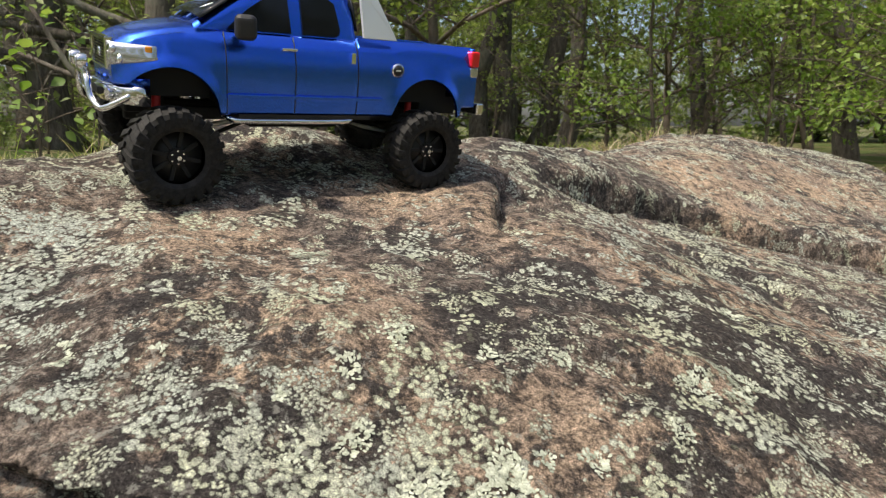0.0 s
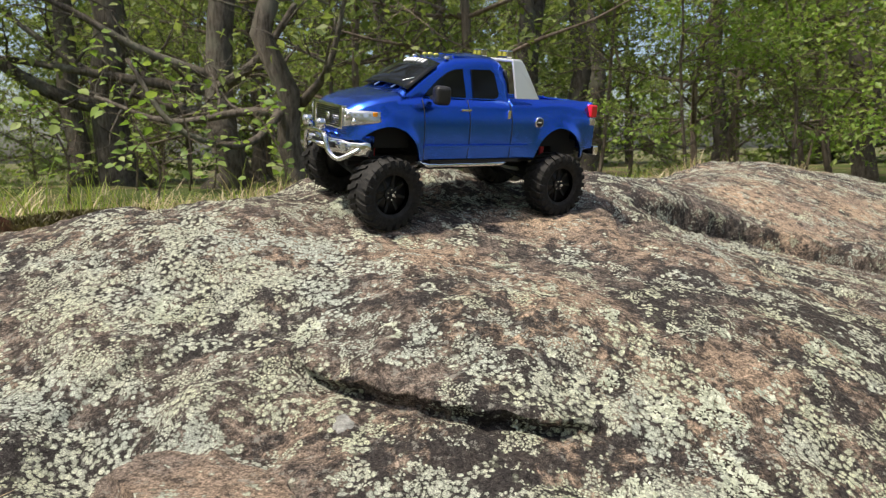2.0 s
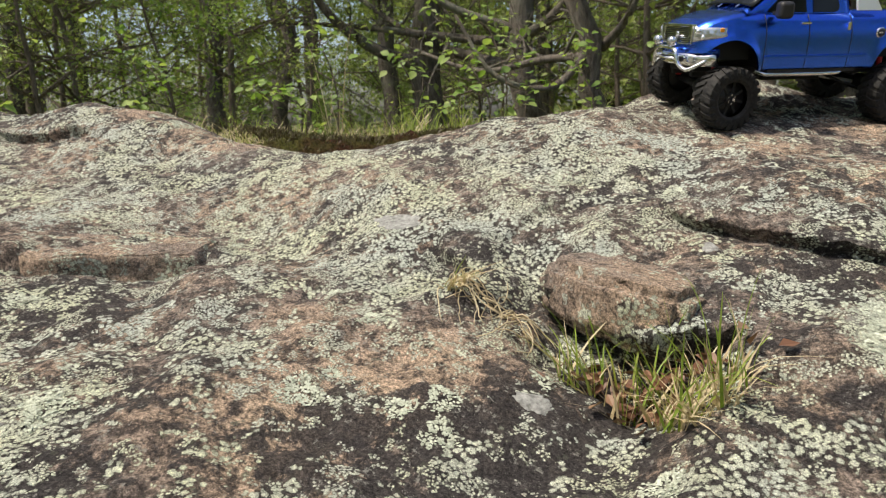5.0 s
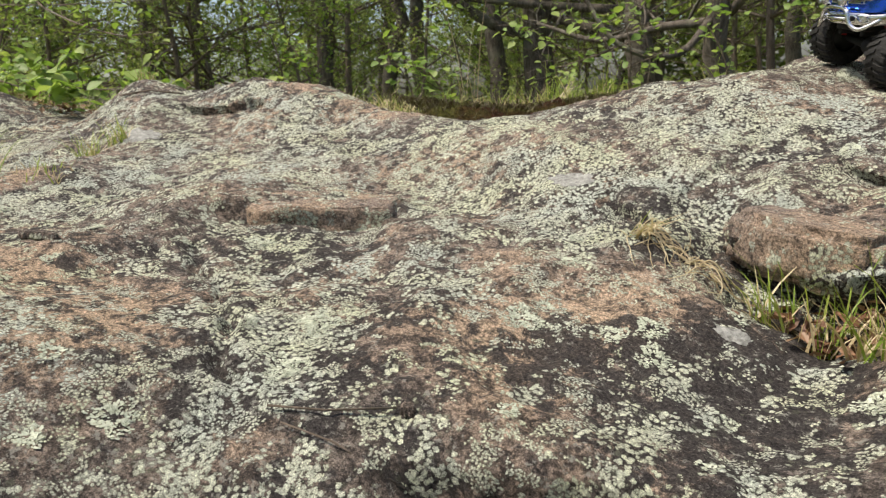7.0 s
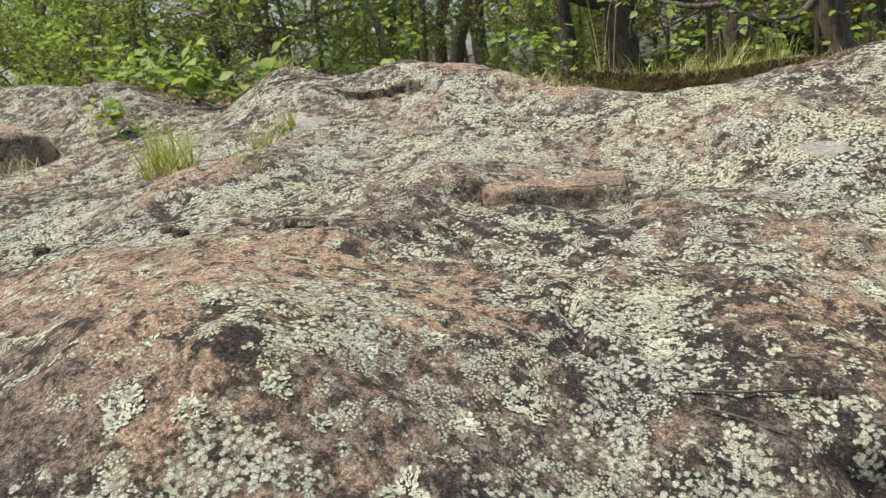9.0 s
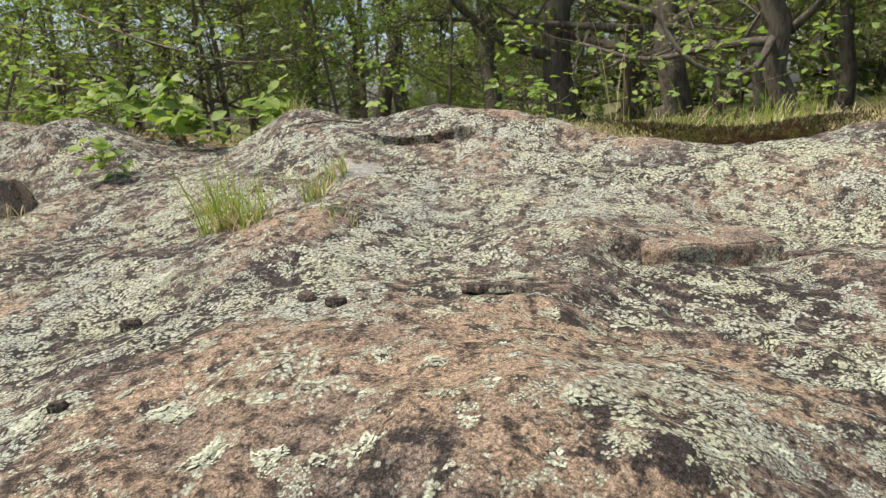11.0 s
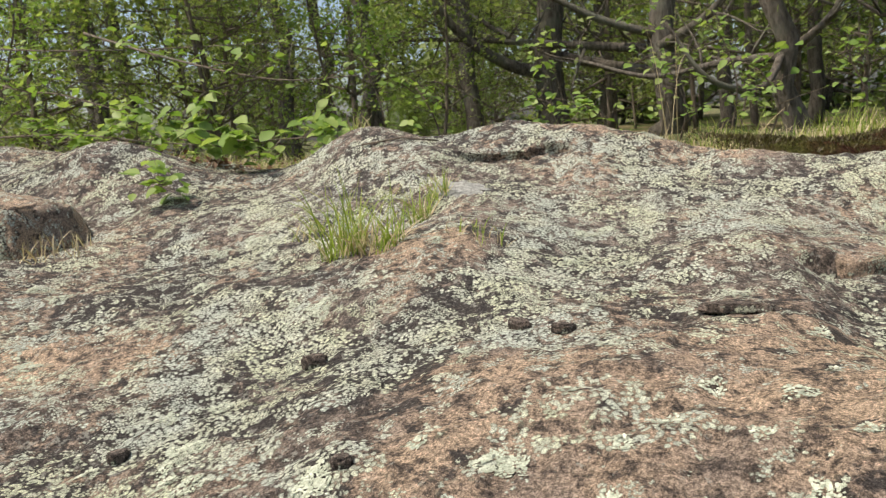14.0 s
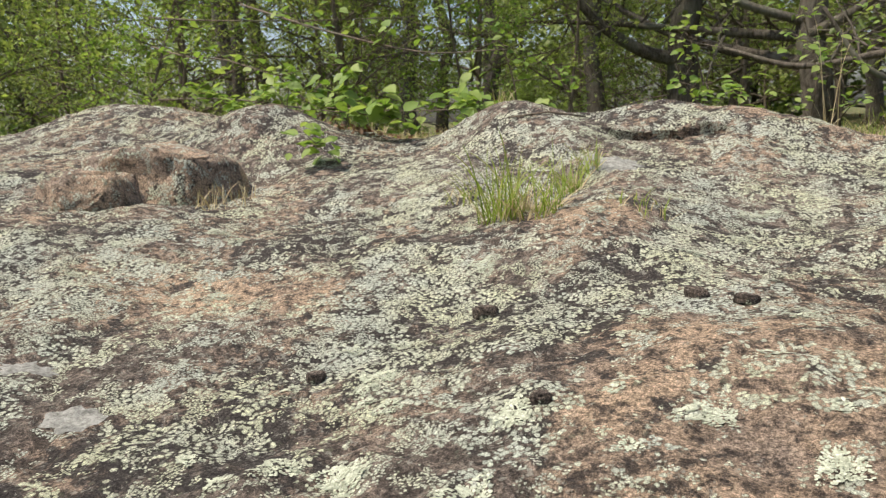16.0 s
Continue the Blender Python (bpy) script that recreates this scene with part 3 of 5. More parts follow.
# ---- the model truck ----
PAINT = material("metallic_blue_paint", (0.014, 0.12, 0.72), 0.27, 1.0, 0.45)
_n = cloud(PAINT, 900.0, 2, 0.6)
link(PAINT, ramp(PAINT, _n, (0.3, (0.030, 0.115, 0.68)), (0.7, (0.045, 0.185, 0.90))), shader(PAINT).inputs["Base Color"])
RUBBER = material("black_rubber", (0.018, 0.018, 0.018), 0.75, spec=0.3)
_n = cloud(RUBBER, 120.0, 5, 0.7)
link(RUBBER, ramp(RUBBER, _n, (0.35, (0.010, 0.010, 0.010)), (0.65, (0.032, 0.030, 0.028))), shader(RUBBER).inputs["Base Color"])
CHROME = material("chrome", (0.80, 0.80, 0.79), 0.10, 1.0)
SATIN = material("satin_silver", (0.86, 0.86, 0.82), 0.36, 0.55)
BLACK = material("black_plastic", (0.015, 0.015, 0.016), 0.5)
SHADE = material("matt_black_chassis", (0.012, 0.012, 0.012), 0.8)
TINT = material("dark_tinted_window", (0.010, 0.011, 0.012), 0.06, spec=0.3)
RED = material("red_anodised", (0.45, 0.02, 0.02), 0.4, 0.3)
RED_LENS = material("red_lens", (0.70, 0.015, 0.02), 0.15, coat=0.6)
CLEAR = material("clear_lens", (0.55, 0.57, 0.58), 0.10, 0.75, 0.6)
AMBER = material("amber_lens", (0.75, 0.28, 0.02), 0.2, coat=0.5)
YELLOW = material("yellow_lens", (0.62, 0.58, 0.10), 0.12, 0.3, 0.6)
WHITE = material("white_print", (0.80, 0.80, 0.80), 0.5)

TRUCK = pose(-0.233, 1.098, 0.339, -9.6, -0.2, -145.5)
truck = new("model_truck")
tagged(truck, "blue lifted radio-controlled pickup truck on black rubber tyres, on the rock", "toy truck")
truck.matrix_basis = TRUCK
AXLE, TYRE = 0.1925, 0.0625


def half_width(x):
    w = 0.100
    if x > 0.19:
        w -= 0.030 * ((x - 0.19) / 0.066) ** 2
    if x < -0.25:
        w -= 0.003 * ((-0.25 - x) / 0.04) ** 2
    return w


def sill(x):
    z = 0.108
    if x > 0.238:
        z = 0.142
    elif x < -0.262:
        z = 0.124
    for a in (AXLE, -AXLE):
        if abs(x - a) < 0.062:
            z = max(z, 0.098 + math.sqrt(0.062 ** 2 - (x - a) ** 2) * 1.1)
    return z


def deck(x):
    if x > 0.145:
        return float(np.interp(x, [0.145, 0.18, 0.21, 0.235, 0.256], [0.2165, 0.213, 0.207, 0.199, 0.186]))
    return 0.2165 if x > -0.0745 else 0.2195


def skin(x, z):
    """The side's distance from the middle plane."""
    w = half_width(x)
    y = w - 0.017 * max(0.0, (z - 0.165) / 0.052) ** 2 - 0.005 * max(0.0, (0.15 - z) / 0.05) ** 2
    for a in (AXLE, -AXLE):
        q = math.hypot(x - a, (z - 0.098) / 1.1) - 0.062
        if q > -0.02:
            y += 0.0065 * math.exp(-(q / 0.011) ** 2)
    return y


stations = sorted(set([0.256, 0.253, 0.249] + [round(0.244 - 0.0047 * k, 4) for k in range(67)] + [-0.0740, -0.0750] + [round(-0.079 - 0.0046 * k, 4) for k in range(46)] + [-0.290]), reverse=True)
bm = bmesh.new()
grid = []
for x in stations:
    zb, zt = sill(x), deck(x)
    line = []
    for f in (0.0, 0.03, 0.12, 0.25, 0.38, 0.52, 0.66, 0.80, 0.90):
        z = zb + (zt - zb) * f
        line.append((skin(x, z), z))
    line[0] = (line[0][0] - 0.004, zb)
    ye = skin(x, zt)
    line.append((ye - 0.0015, zt - 0.0035))
    line.append((ye - 0.005, zt))
    if x < -0.0745:
        line += [(ye - 0.013, zt), (ye - 0.014, zt - 0.004), (ye - 0.014, 0.190), (ye - 0.015, 0.170), (0.0, 0.170)]
    elif x > 0.145:
        f = (x - 0.145) / 0.11
        line += [(ye * 0.84, zt + 0.003), (ye * 0.72, zt + 0.0075 - 0.004 * f), (ye * 0.55, zt + 0.008 - 0.003 * f), (ye * 0.3, zt + 0.0095 - 0.003 * f), (0.0, zt + 0.010 - 0.003 * f)]
    else:
        line += [(ye * 0.9, zt + 0.0005), (ye * 0.75, zt + 0.0005), (ye * 0.5, zt + 0.0005), (ye * 0.25, zt + 0.0005), (0.0, zt + 0.0005)]
    left = [bm.verts.new((x, y, z)) for y, z in line]
    right = [bm.verts.new((x, -y, z)) for y, z in line[:-1]] + [left[-1]]
    grid.append((left, right))
for (a, b), (c, d) in zip(grid, grid[1:]):
    for k in range(len(a) - 1):
        bm.faces.new((a[k], a[k + 1], c[k + 1], c[k]))
        bm.faces.new((b[k + 1], b[k], d[k], d[k + 1]))
nose = grid[0]
bm.faces.new(nose[0] + nose[1][-2::-1])
body = part("body", bm, PAINT, truck, smooth=True)
edge = body.modifiers.new("edges", "EDGE_SPLIT")
edge.split_angle = radians(42)

# cab above the belt line
roofline = [(0.158, 0.2155), (0.140, 0.2270), (0.116, 0.2440), (0.093, 0.2590), (0.075, 0.2690), (0.063, 0.2735), (0.040, 0.2785), (0.0, 0.2825), (-0.030, 0.2840), (-0.052, 0.2820), (-0.062, 0.2770), (-0.066, 0.2690), (-0.070, 0.2450), (-0.0735, 0.2155)]
bm = bmesh.new()
rows = []
for x, z in roofline:
    y0 = skin(min(x, 0.145), 0.2165) - 0.004
    y1 = y0 - (z - 0.2155) * 0.27
    bow = 0.011 * min(1.0, (z - 0.2155) / 0.05 + 0.15)
    prof = [(y0, 0.2145), (y0 + (y1 - y0) * 0.5, 0.2145 + (z - 0.2145) * 0.5), (y1, z - 0.002), (y1 - 0.005, z + 0.0035), (y1 - 0.012, z + 0.0060), (y1 * 0.55, z + 0.004 + bow * 0.55), (0, z + 0.004 + bow * 0.75)]
    left = [bm.verts.new((x, y, q)) for y, q in prof]
    rows.append((left, [bm.verts.new((x, -y, q)) for y, q in prof[:-1]] + [left[-1]]))
for (a, b), (c, d) in zip(rows, rows[1:]):
    for k in range(len(a) - 1):
        bm.faces.new((a[k], a[k + 1], c[k + 1], c[k]))
        bm.faces.new((b[k + 1], b[k], d[k], d[k + 1]))
cab = part("cab", bm, PAINT, truck, smooth=True)
edge = cab.modifiers.new("edges", "EDGE_SPLIT")
edge.split_angle = radians(50)
for y in (-0.045, -0.022, 0.0, 0.022, 0.045):
    bm = bmesh.new()
    block(bm, (-0.005, y, 0.2905 - 1.1 * y * y * 1.3), (0.085, 0.006, 0.004))
    rounded(part("roof_rib", bm, PAINT, cab), 0.0015)


def pane(name, outline, side, thick=0.0022):
    """A window pane lying on the cab's side, given by x and z."""
    bm = bmesh.new()
    loops = []
    for lift in (-0.002, thick):
        ring = []
        for x, z in outline:
            y0 = skin(min(x, 0.145), 0.2165) - 0.004
            y = y0 - (z - 0.2155) * 0.27 + lift
            ring.append(bm.verts.new((x, y * side, z)))
        loops.append(ring)
    bm.faces.new(loops[1])
    for k in range(len(outline)):
        q = (k + 1) % len(outline)
        bm.faces.new((loops[0][k], loops[0][q], loops[1][q], loops[1][k]))
    return part(name, bm, TINT, cab, "dark tinted pane")


for side in (1, -1):
    pane("side_window", [(0.116, 0.2185), (0.104, 0.2300), (0.085, 0.2460), (0.066, 0.2585), (0.050, 0.2650), (0.030, 0.2675), (0.027, 0.2185)], side)
    pane("rear_side_window", [(0.010, 0.2185), (0.011, 0.2675), (-0.031, 0.2690), (-0.041, 0.2630), (-0.048, 0.2290), (-0.046, 0.2215), (-0.040, 0.2185)], side)


def glass(name, rows_, lift):
    """A bowed pane across the cab: rows of x, z and half width."""
    bm = bmesh.new()
    last = None
    for x, z, w in rows_:
        now = [bm.verts.new((x + lift[0], w * f, z + lift[1] + 0.0075 * (1 - abs(f) ** 2.2))) for f in (-1, -0.8, -0.5, 0, 0.5, 0.8, 1)]
        if last:
            for k in range(6):
                bm.faces.new((last[k], last[k + 1], now[k + 1], now[k]))
        last = now
    ob = part(name, bm, TINT, cab, "dark tinted glass", True)
    s = ob.modifiers.new("thick", "SOLIDIFY")
    s.thickness = 0.002
    return ob


glass("windscreen", [(0.150, 0.2235, 0.084), (0.128, 0.2380, 0.080), (0.102, 0.2550, 0.075), (0.079, 0.2690, 0.070)], (0.003, 0.0055))
glass("rear_window", [(-0.0655, 0.2700, 0.066), (-0.0690, 0.2480, 0.071), (-0.0715, 0.2290, 0.074)], (-0.006, 0.0))
for k in range(6):
    bm = bmesh.new()
    block(bm, (0.0900, -0.031 + 0.0125 * k, 0.2775 - 1.2 * (0.031 - 0.0125 * k) ** 2), (0.011, 0.0080, 0.0016), (0, 32, 0))
    part("banner_bar", bm, WHITE, cab, "white printed bar")
for y in (-0.030, 0.032):
    tube_part("wiper", [(0.155, y, 0.2280), (0.142, y + 0.012, 0.2405), (0.130, y + 0.034, 0.2480)], 0.0010, SATIN, cab, 6)
for y in (-0.055, -0.019, 0.0, 0.019, 0.055):
    bm = bmesh.new()
    bmesh.ops.create_uvsphere(bm, u_segments=12, v_segments=8, radius=0.0045, matrix=pose(0.058, y, 0.2885 - 1.6 * y * y) @ Matrix.Diagonal((1.3, 1.0, 0.85, 1)))
    part("roof_marker_lamp", bm, YELLOW if abs(y) < 0.05 else CLEAR, cab, "small roof marker lamp", True)

# front
bm = bmesh.new()
for y0, y1, z0, z1 in ((-0.056, 0.056, 0.1905, 0.1965), (-0.052, 0.052, 0.157, 0.160), (-0.059, -0.048, 0.157, 0.1965), (0.048, 0.059, 0.157, 0.1965)):
    block(bm, (0.2555, (y0 + y1) / 2, (z0 + z1) / 2), (0.010, y1 - y0, z1 - z0))
grille = rounded(part("grille", bm, CHROME, truck, "chrome grille surround"), 0.0015)
bm = bmesh.new()
block(bm, (0.2535, 0, 0.1755), (0.006, 0.100, 0.034))
part("grille_back", bm, BLACK, grille)
for k in range(8):
    bm = bmesh.new()
    block(bm, (0.2570, 0, 0.1625 + 0.0037 * k), (0.003, 0.098, 0.0014))
    part("grille_slat", bm, CHROME, grille)
for k in range(13):
    bm = bmesh.new()
    block(bm, (0.2565, -0.045 + 0.0075 * k, 0.1755), (0.002, 0.001, 0.030))
    part("grille_upright", bm, BLACK, grille)
bm = bmesh.new()
bmesh.ops.create_uvsphere(bm, u_segments=14, v_segments=8, radius=0.008, matrix=pose(0.2585, 0, 0.175) @ Matrix.Diagonal((0.25, 1.1, 0.85, 1)))
part("badge", bm, CHROME, grille, "plain oval chrome badge", True)
for side in (1, -1):
    bm = bmesh.new()
    cols = []
    for k in range(13):
        f = k / 12
        x = 0.2578 if f < 0.2 else 0.2578 - 0.050 * ((f - 0.2) / 0.8) ** 1.15
        z0, z1 = 0.163 + 0.012 * f ** 1.6, 0.1925 - 0.002 * f
        col = []
        for z in np.linspace(z0, z1, 5):
            y = (0.060 + 0.010 * f / 0.2) if f < 0.2 else skin(min(x, 0.256), min(float(z), 0.185)) + 0.0012
            puff = 0.0016 * math.sin(math.pi * (float(z) - z0) / (z1 - z0)) * math.sin(math.pi * f)
            col.append(bm.verts.new((x + puff, (y + puff) * side, float(z))))
        cols.append(col)
    for a, b in zip(cols, cols[1:]):
        for k in range(4):
            bm.faces.new((a[k], a[k + 1], b[k + 1], b[k]))
    lamp = part("headlight", bm, CLEAR, truck, "clear headlight with an amber corner", True)
    thick = lamp.modifiers.new("thick", "SOLIDIFY")
    thick.thickness = 0.002
    bm = bmesh.new()
    block(bm, (0.2165, (skin(0.2165, 0.184) + 0.001) * side, 0.1860), (0.008, 0.004, 0.0075), (0, 0, -22 * side))
    rounded(part("indicator", bm, AMBER, lamp, "amber indicator"), 0.0015)
    for y, z in ((0.070, 0.1835), (0.076, 0.1720)):
        bm = bmesh.new()
        drum(bm, (0.2545 - (y - 0.07) * 1.2, (y + 0.0015) * side, z), 0.0058, 0.006, (0, 80, 28 * side))
        part("reflector", bm, CHROME, lamp, "chrome reflector", True)


def wrap(name, z0, z1, reach, mat, label, y1=0.096, inner=0.0):
    """A bumper that wraps round the nose."""
    bm = bmesh.new()
    rows_ = []
    for k in range(25):
        y = -y1 + 2 * y1 * k / 24
        x = 0.262 - 0.035 * (abs(y) / 0.096) ** 2.6
        prof = [(x - 0.010, z1), (x + reach * 0.6, z1 - 0.001), (x + reach, z1 - 0.006), (x + reach, z0 + 0.008), (x + reach * 0.5, z0 + 0.001), (x - 0.010, z0)]
        rows_.append([bm.verts.new((px, y, pz)) for px, pz in prof])
    for a, b in zip(rows_, rows_[1:]):
        for k in range(6):
            q = (k + 1) % 6
            bm.faces.new((a[k], a[q], b[q], b[k]))
    bm.faces.new(rows_[0])
    bm.faces.new(rows_[-1][::-1])
    return part(name, bm, mat, truck, label, True)


wrap("valance", 0.140, 0.151, 0.000, PAINT, "")
bumper = wrap("front_bumper", 0.116, 0.141, 0.006, CHROME, "chrome front bumper")
bm = bmesh.new()
block(bm, (0.2660, 0, 0.1290), (0.006, 0.084, 0.010))
rounded(part("air_intake", bm, BLACK, bumper), 0.002)
for side in (1, -1):
    bm = bmesh.new()
    drum(bm, (0.2580, 0.069 * side, 0.1290), 0.0062, 0.010, (0, 90, 22 * side))
    part("fog_lamp", bm, CLEAR, bumper, "round fog lamp")
bar = tube_part("bull_bar", arc([(0.238, 0.086, 0.128), (0.258, 0.078, 0.116), (0.270, 0.064, 0.110), (0.278, 0.048, 0.122), (0.280, 0.040, 0.142), (0.280, 0.026, 0.150), (0.281, 0, 0.151), (0.280, -0.026, 0.150), (0.280, -0.040, 0.142), (0.278, -0.048, 0.122), (0.270, -0.064, 0.110), (0.258, -0.078, 0.116), (0.238, -0.086, 0.128)], 5), 0.0042, CHROME, truck, 10, "bent chrome bull bar")
tube_part("cross_tube", [(0.278, 0.044, 0.130), (0.281, 0, 0.130), (0.278, -0.044, 0.130)], 0.0028, CHROME, bar)
for y in (-0.028, 0.028):
    bm = bmesh.new()
    drum(bm, (0.283, y, 0.1635), 0.0095, 0.012, (0, 90, 0))
    spot = rounded(part("spot_lamp", bm, CHROME, bar, "round chrome spot lamp", True), 0.002)
    bm = bmesh.new()
    drum(bm, (0.2895, y, 0.1635), 0.0080, 0.002, (0, 90, 0))
    part("lens", bm, CLEAR, spot, "", True)

# sides
for side in (1, -1):
    bm = bmesh.new()
    block(bm, (0.005, (skin(0.0, 0.132) + 0.0015) * side, 0.1335), (0.235, 0.005, 0.0070))
    rounded(part("door_moulding", bm, PAINT, truck), 0.0018)
    for x in (0.035, -0.062):
        bm = bmesh.new()
        if x > 0:
            block(bm, (x, (skin(x, 0.197) + 0.0025) * side, 0.1975), (0.022, 0.004, 0.0038))
        else:
            block(bm, (x, (skin(x, 0.190) + 0.0020) * side, 0.1915), (0.007, 0.004, 0.0155))
        rounded(part("door_handle", bm, CHROME, truck, "chrome door handle"), 0.001)
    for x in (0.1225, 0.0265, -0.0705):
        tube_part("door_gap", [(x, skin(x, float(z)) * side, float(z)) for z in np.linspace(0.110, 0.214, 14)], 0.0008, BLACK, truck, 6)
    bm = bmesh.new()
    block(bm, (0.103, 0.116 * side, 0.2225), (0.028, 0.030, 0.032), (0, 0, -18 * side))
    mirror = rounded(part("wing_mirror", bm, BLACK, truck, "black wing mirror"), 0.008, 4)
    bm = bmesh.new()
    block(bm, (0.104, 0.100 * side, 0.2165), (0.010, 0.026, 0.007))
    rounded(part("mirror_arm", bm, BLACK, mirror), 0.002)
    step = tube_part("side_step", arc([(0.122, 0.080 * side, 0.107), (0.113, 0.094 * side, 0.101), (0.090, 0.096 * side, 0.0995), (-0.030, 0.096 * side, 0.0995), (-0.062, 0.094 * side, 0.101), (-0.070, 0.080 * side, 0.107)], 4), 0.0042, CHROME, truck, 10, "chrome side step tube")
    for x in (0.07, -0.01):
        bm = bmesh.new()
        block(bm, (x, 0.0955 * side, 0.1042), (0.040, 0.008, 0.0022))
        rounded(part("tread_plate", bm, BLACK, step), 0.0008)
    bm = bmesh.new()
    block(bm, (0.005, 0.094 * side, 0.106), (0.20, 0.006, 0.006))
    part("rocker_strip", bm, BLACK, truck)
    bm = bmesh.new()
    drum(bm, (-0.137, (skin(-0.137, 0.178) + 0.0008) * side, 0.178), 0.0105, 0.0022, (90, 0, 0), 28)
    cap = part("fuel_cap", bm, CHROME, truck, "round silver-rimmed fuel cap", True)
    bm = bmesh.new()
    drum(bm, (-0.137, (skin(-0.137, 0.178) + 0.0012) * side, 0.178), 0.0080, 0.0026, (90, 0, 0), 28)
    part("cap_face", bm, BLACK, cap, "black cap face", True)
    bm = bmesh.new()
    block(bm, (-0.137, (skin(-0.137, 0.178) + 0.0018) * side, 0.178), (0.009, 0.0022, 0.0022))
    part("cap_bar", bm, SATIN, cap)
    # roll bar over the load bed's front
    bm = bmesh.new()
    loops = []
    for lift in (-0.003, 0.003):
        ring = [bm.verts.new((x, (y + lift) * side, z)) for x, y, z in ((-0.0795, 0.091, 0.2205), (-0.136, 0.091, 0.2205), (-0.1235, 0.0865, 0.243), (-0.104, 0.0775, 0.2800), (-0.0980, 0.0745, 0.2890), (-0.0760, 0.0745, 0.2890))]
        loops.append(ring)
        bm.faces.new(ring)
    for k in range(6):
        q = (k + 1) % 6
        bm.faces.new((loops[0][k], loops[0][q], loops[1][q], loops[1][k]))
    rounded(part("roll_bar_side", bm, SATIN, truck, "satin silver roll bar plate"), 0.0012)
    # rear lamps
    bm = bmesh.new()
    block(bm, (-0.2835, 0.0905 * side, 0.2020), (0.016, 0.0185, 0.0250))
    tail = rounded(part("tail_lamp", bm, RED_LENS, truck, "red tail lamp over a clear lens"), 0.003, 3)
    bm = bmesh.new()
    block(bm, (-0.2832, 0.0900 * side, 0.1810), (0.015, 0.0175, 0.0160))
    rounded(part("reversing_lamp", bm, CLEAR, tail, "clear lens"), 0.002)
bm = bmesh.new()
block(bm, (-0.0870, 0, 0.2885), (0.022, 0.150, 0.006))
top = rounded(part("roll_bar_top", bm, SATIN, truck, "satin silver roll bar top"), 0.002)
for y in (-0.040, 0.040):
    bm = bmesh.new()
    block(bm, (-0.0850, y, 0.2995), (0.014, 0.030, 0.0145))
    lamp = rounded(part("roof_lamp", bm, CHROME, top, "rectangular chrome lamp with a yellow lens"), 0.0025)
    for q in (-0.0072, 0.0072):
        bm = bmesh.new()
        block(bm, (-0.0775, y + q, 0.2995), (0.002, 0.0095, 0.0075))
        part("lens", bm, YELLOW, lamp, "yellow lens")

# load bed and tail
bm = bmesh.new()
block(bm, (-0.183, 0, 0.1715), (0.210, 0.160, 0.002))
floor_ = part("bed_floor", bm, PAINT, truck)
for k in range(15):
    bm = bmesh.new()
    block(bm, (-0.183, -0.063 + 0.009 * k, 0.1732), (0.200, 0.0045, 0.0024))
    rounded(part("bed_rib", bm, PAINT, floor_), 0.0008)
for side in (1, -1):
    bm = bmesh.new()
    verts = drum(bm, (-AXLE, 0.071 * side, 0.172), 0.034, 0.024, (90, 0, 0), 24)
    bmesh.ops.bisect_plane(bm, geom=bm.verts[:] + bm.edges[:] + bm.faces[:], plane_co=(0, 0, 0.1715), plane_no=(0, 0, 1), clear_inner=True)
    for v in bm.verts:
        v.co.z = 0.1715 + (v.co.z - 0.1715) * 0.62
    part("wheel_box", bm, PAINT, floor_, "", True)
    for x in (-0.10, -0.135, -0.265):
        bm = bmesh.new()
        drum(bm, (x, 0.074 * side, 0.1745), 0.0032, 0.003, (0, 0, 0), 10)
        part("bed_bolt", bm, CHROME, floor_, "small chrome bolt")
bm = bmesh.new()
block(bm, (-0.2895, 0, 0.1705), (0.007, 0.168, 0.096))
gate = rounded(part("tailgate", bm, PAINT, truck), 0.003, 3)
bm = bmesh.new()
for z in (0.1955, 0.1915):
    for k in range(5):
        block(bm, (-0.2935, -0.008 + 0.004 * k, z), (0.0014, 0.003, 0.0028))
part("tailgate_badge", bm, SATIN, gate, "silver lettering bars")
bm = bmesh.new()
for y in (-0.062, 0.062):
    block(bm, (-0.3010, y, 0.1215), (0.016, 0.070, 0.020), (0, 0, 6 if y > 0 else -6))
block(bm, (-0.2985, 0, 0.1190), (0.012, 0.080, 0.014))
rear_bumper = rounded(part("rear_bumper", bm, CHROME, truck, "chrome rear bumper"), 0.003, 3)
bm = bmesh.new()
block(bm, (-0.3080, -0.012, 0.1275), (0.0020, 0.040, 0.0230), (0, -8, 0))
plate = part("number_plate", bm, WHITE, rear_bumper, "white-framed black plate")
bm = bmesh.new()
block(bm, (-0.3092, -0.012, 0.1275), (0.0014, 0.0360, 0.0190), (0, -8, 0))
part("plate_face", bm, BLACK, plate)
for z, w in ((0.1310, 0.016), (0.1245, 0.028)):
    bm = bmesh.new()
    block(bm, (-0.3102, -0.012, z), (0.0008, w, 0.0030), (0, -8, 0))
    part("plate_bar", bm, SATIN, plate)
tube_part("tow_hook", arc([(-0.296, -0.045, 0.112), (-0.312, -0.045, 0.107), (-0.312, -0.030, 0.107), (-0.298, -0.030, 0.112)], 4), 0.0025, CHROME, truck, 8)

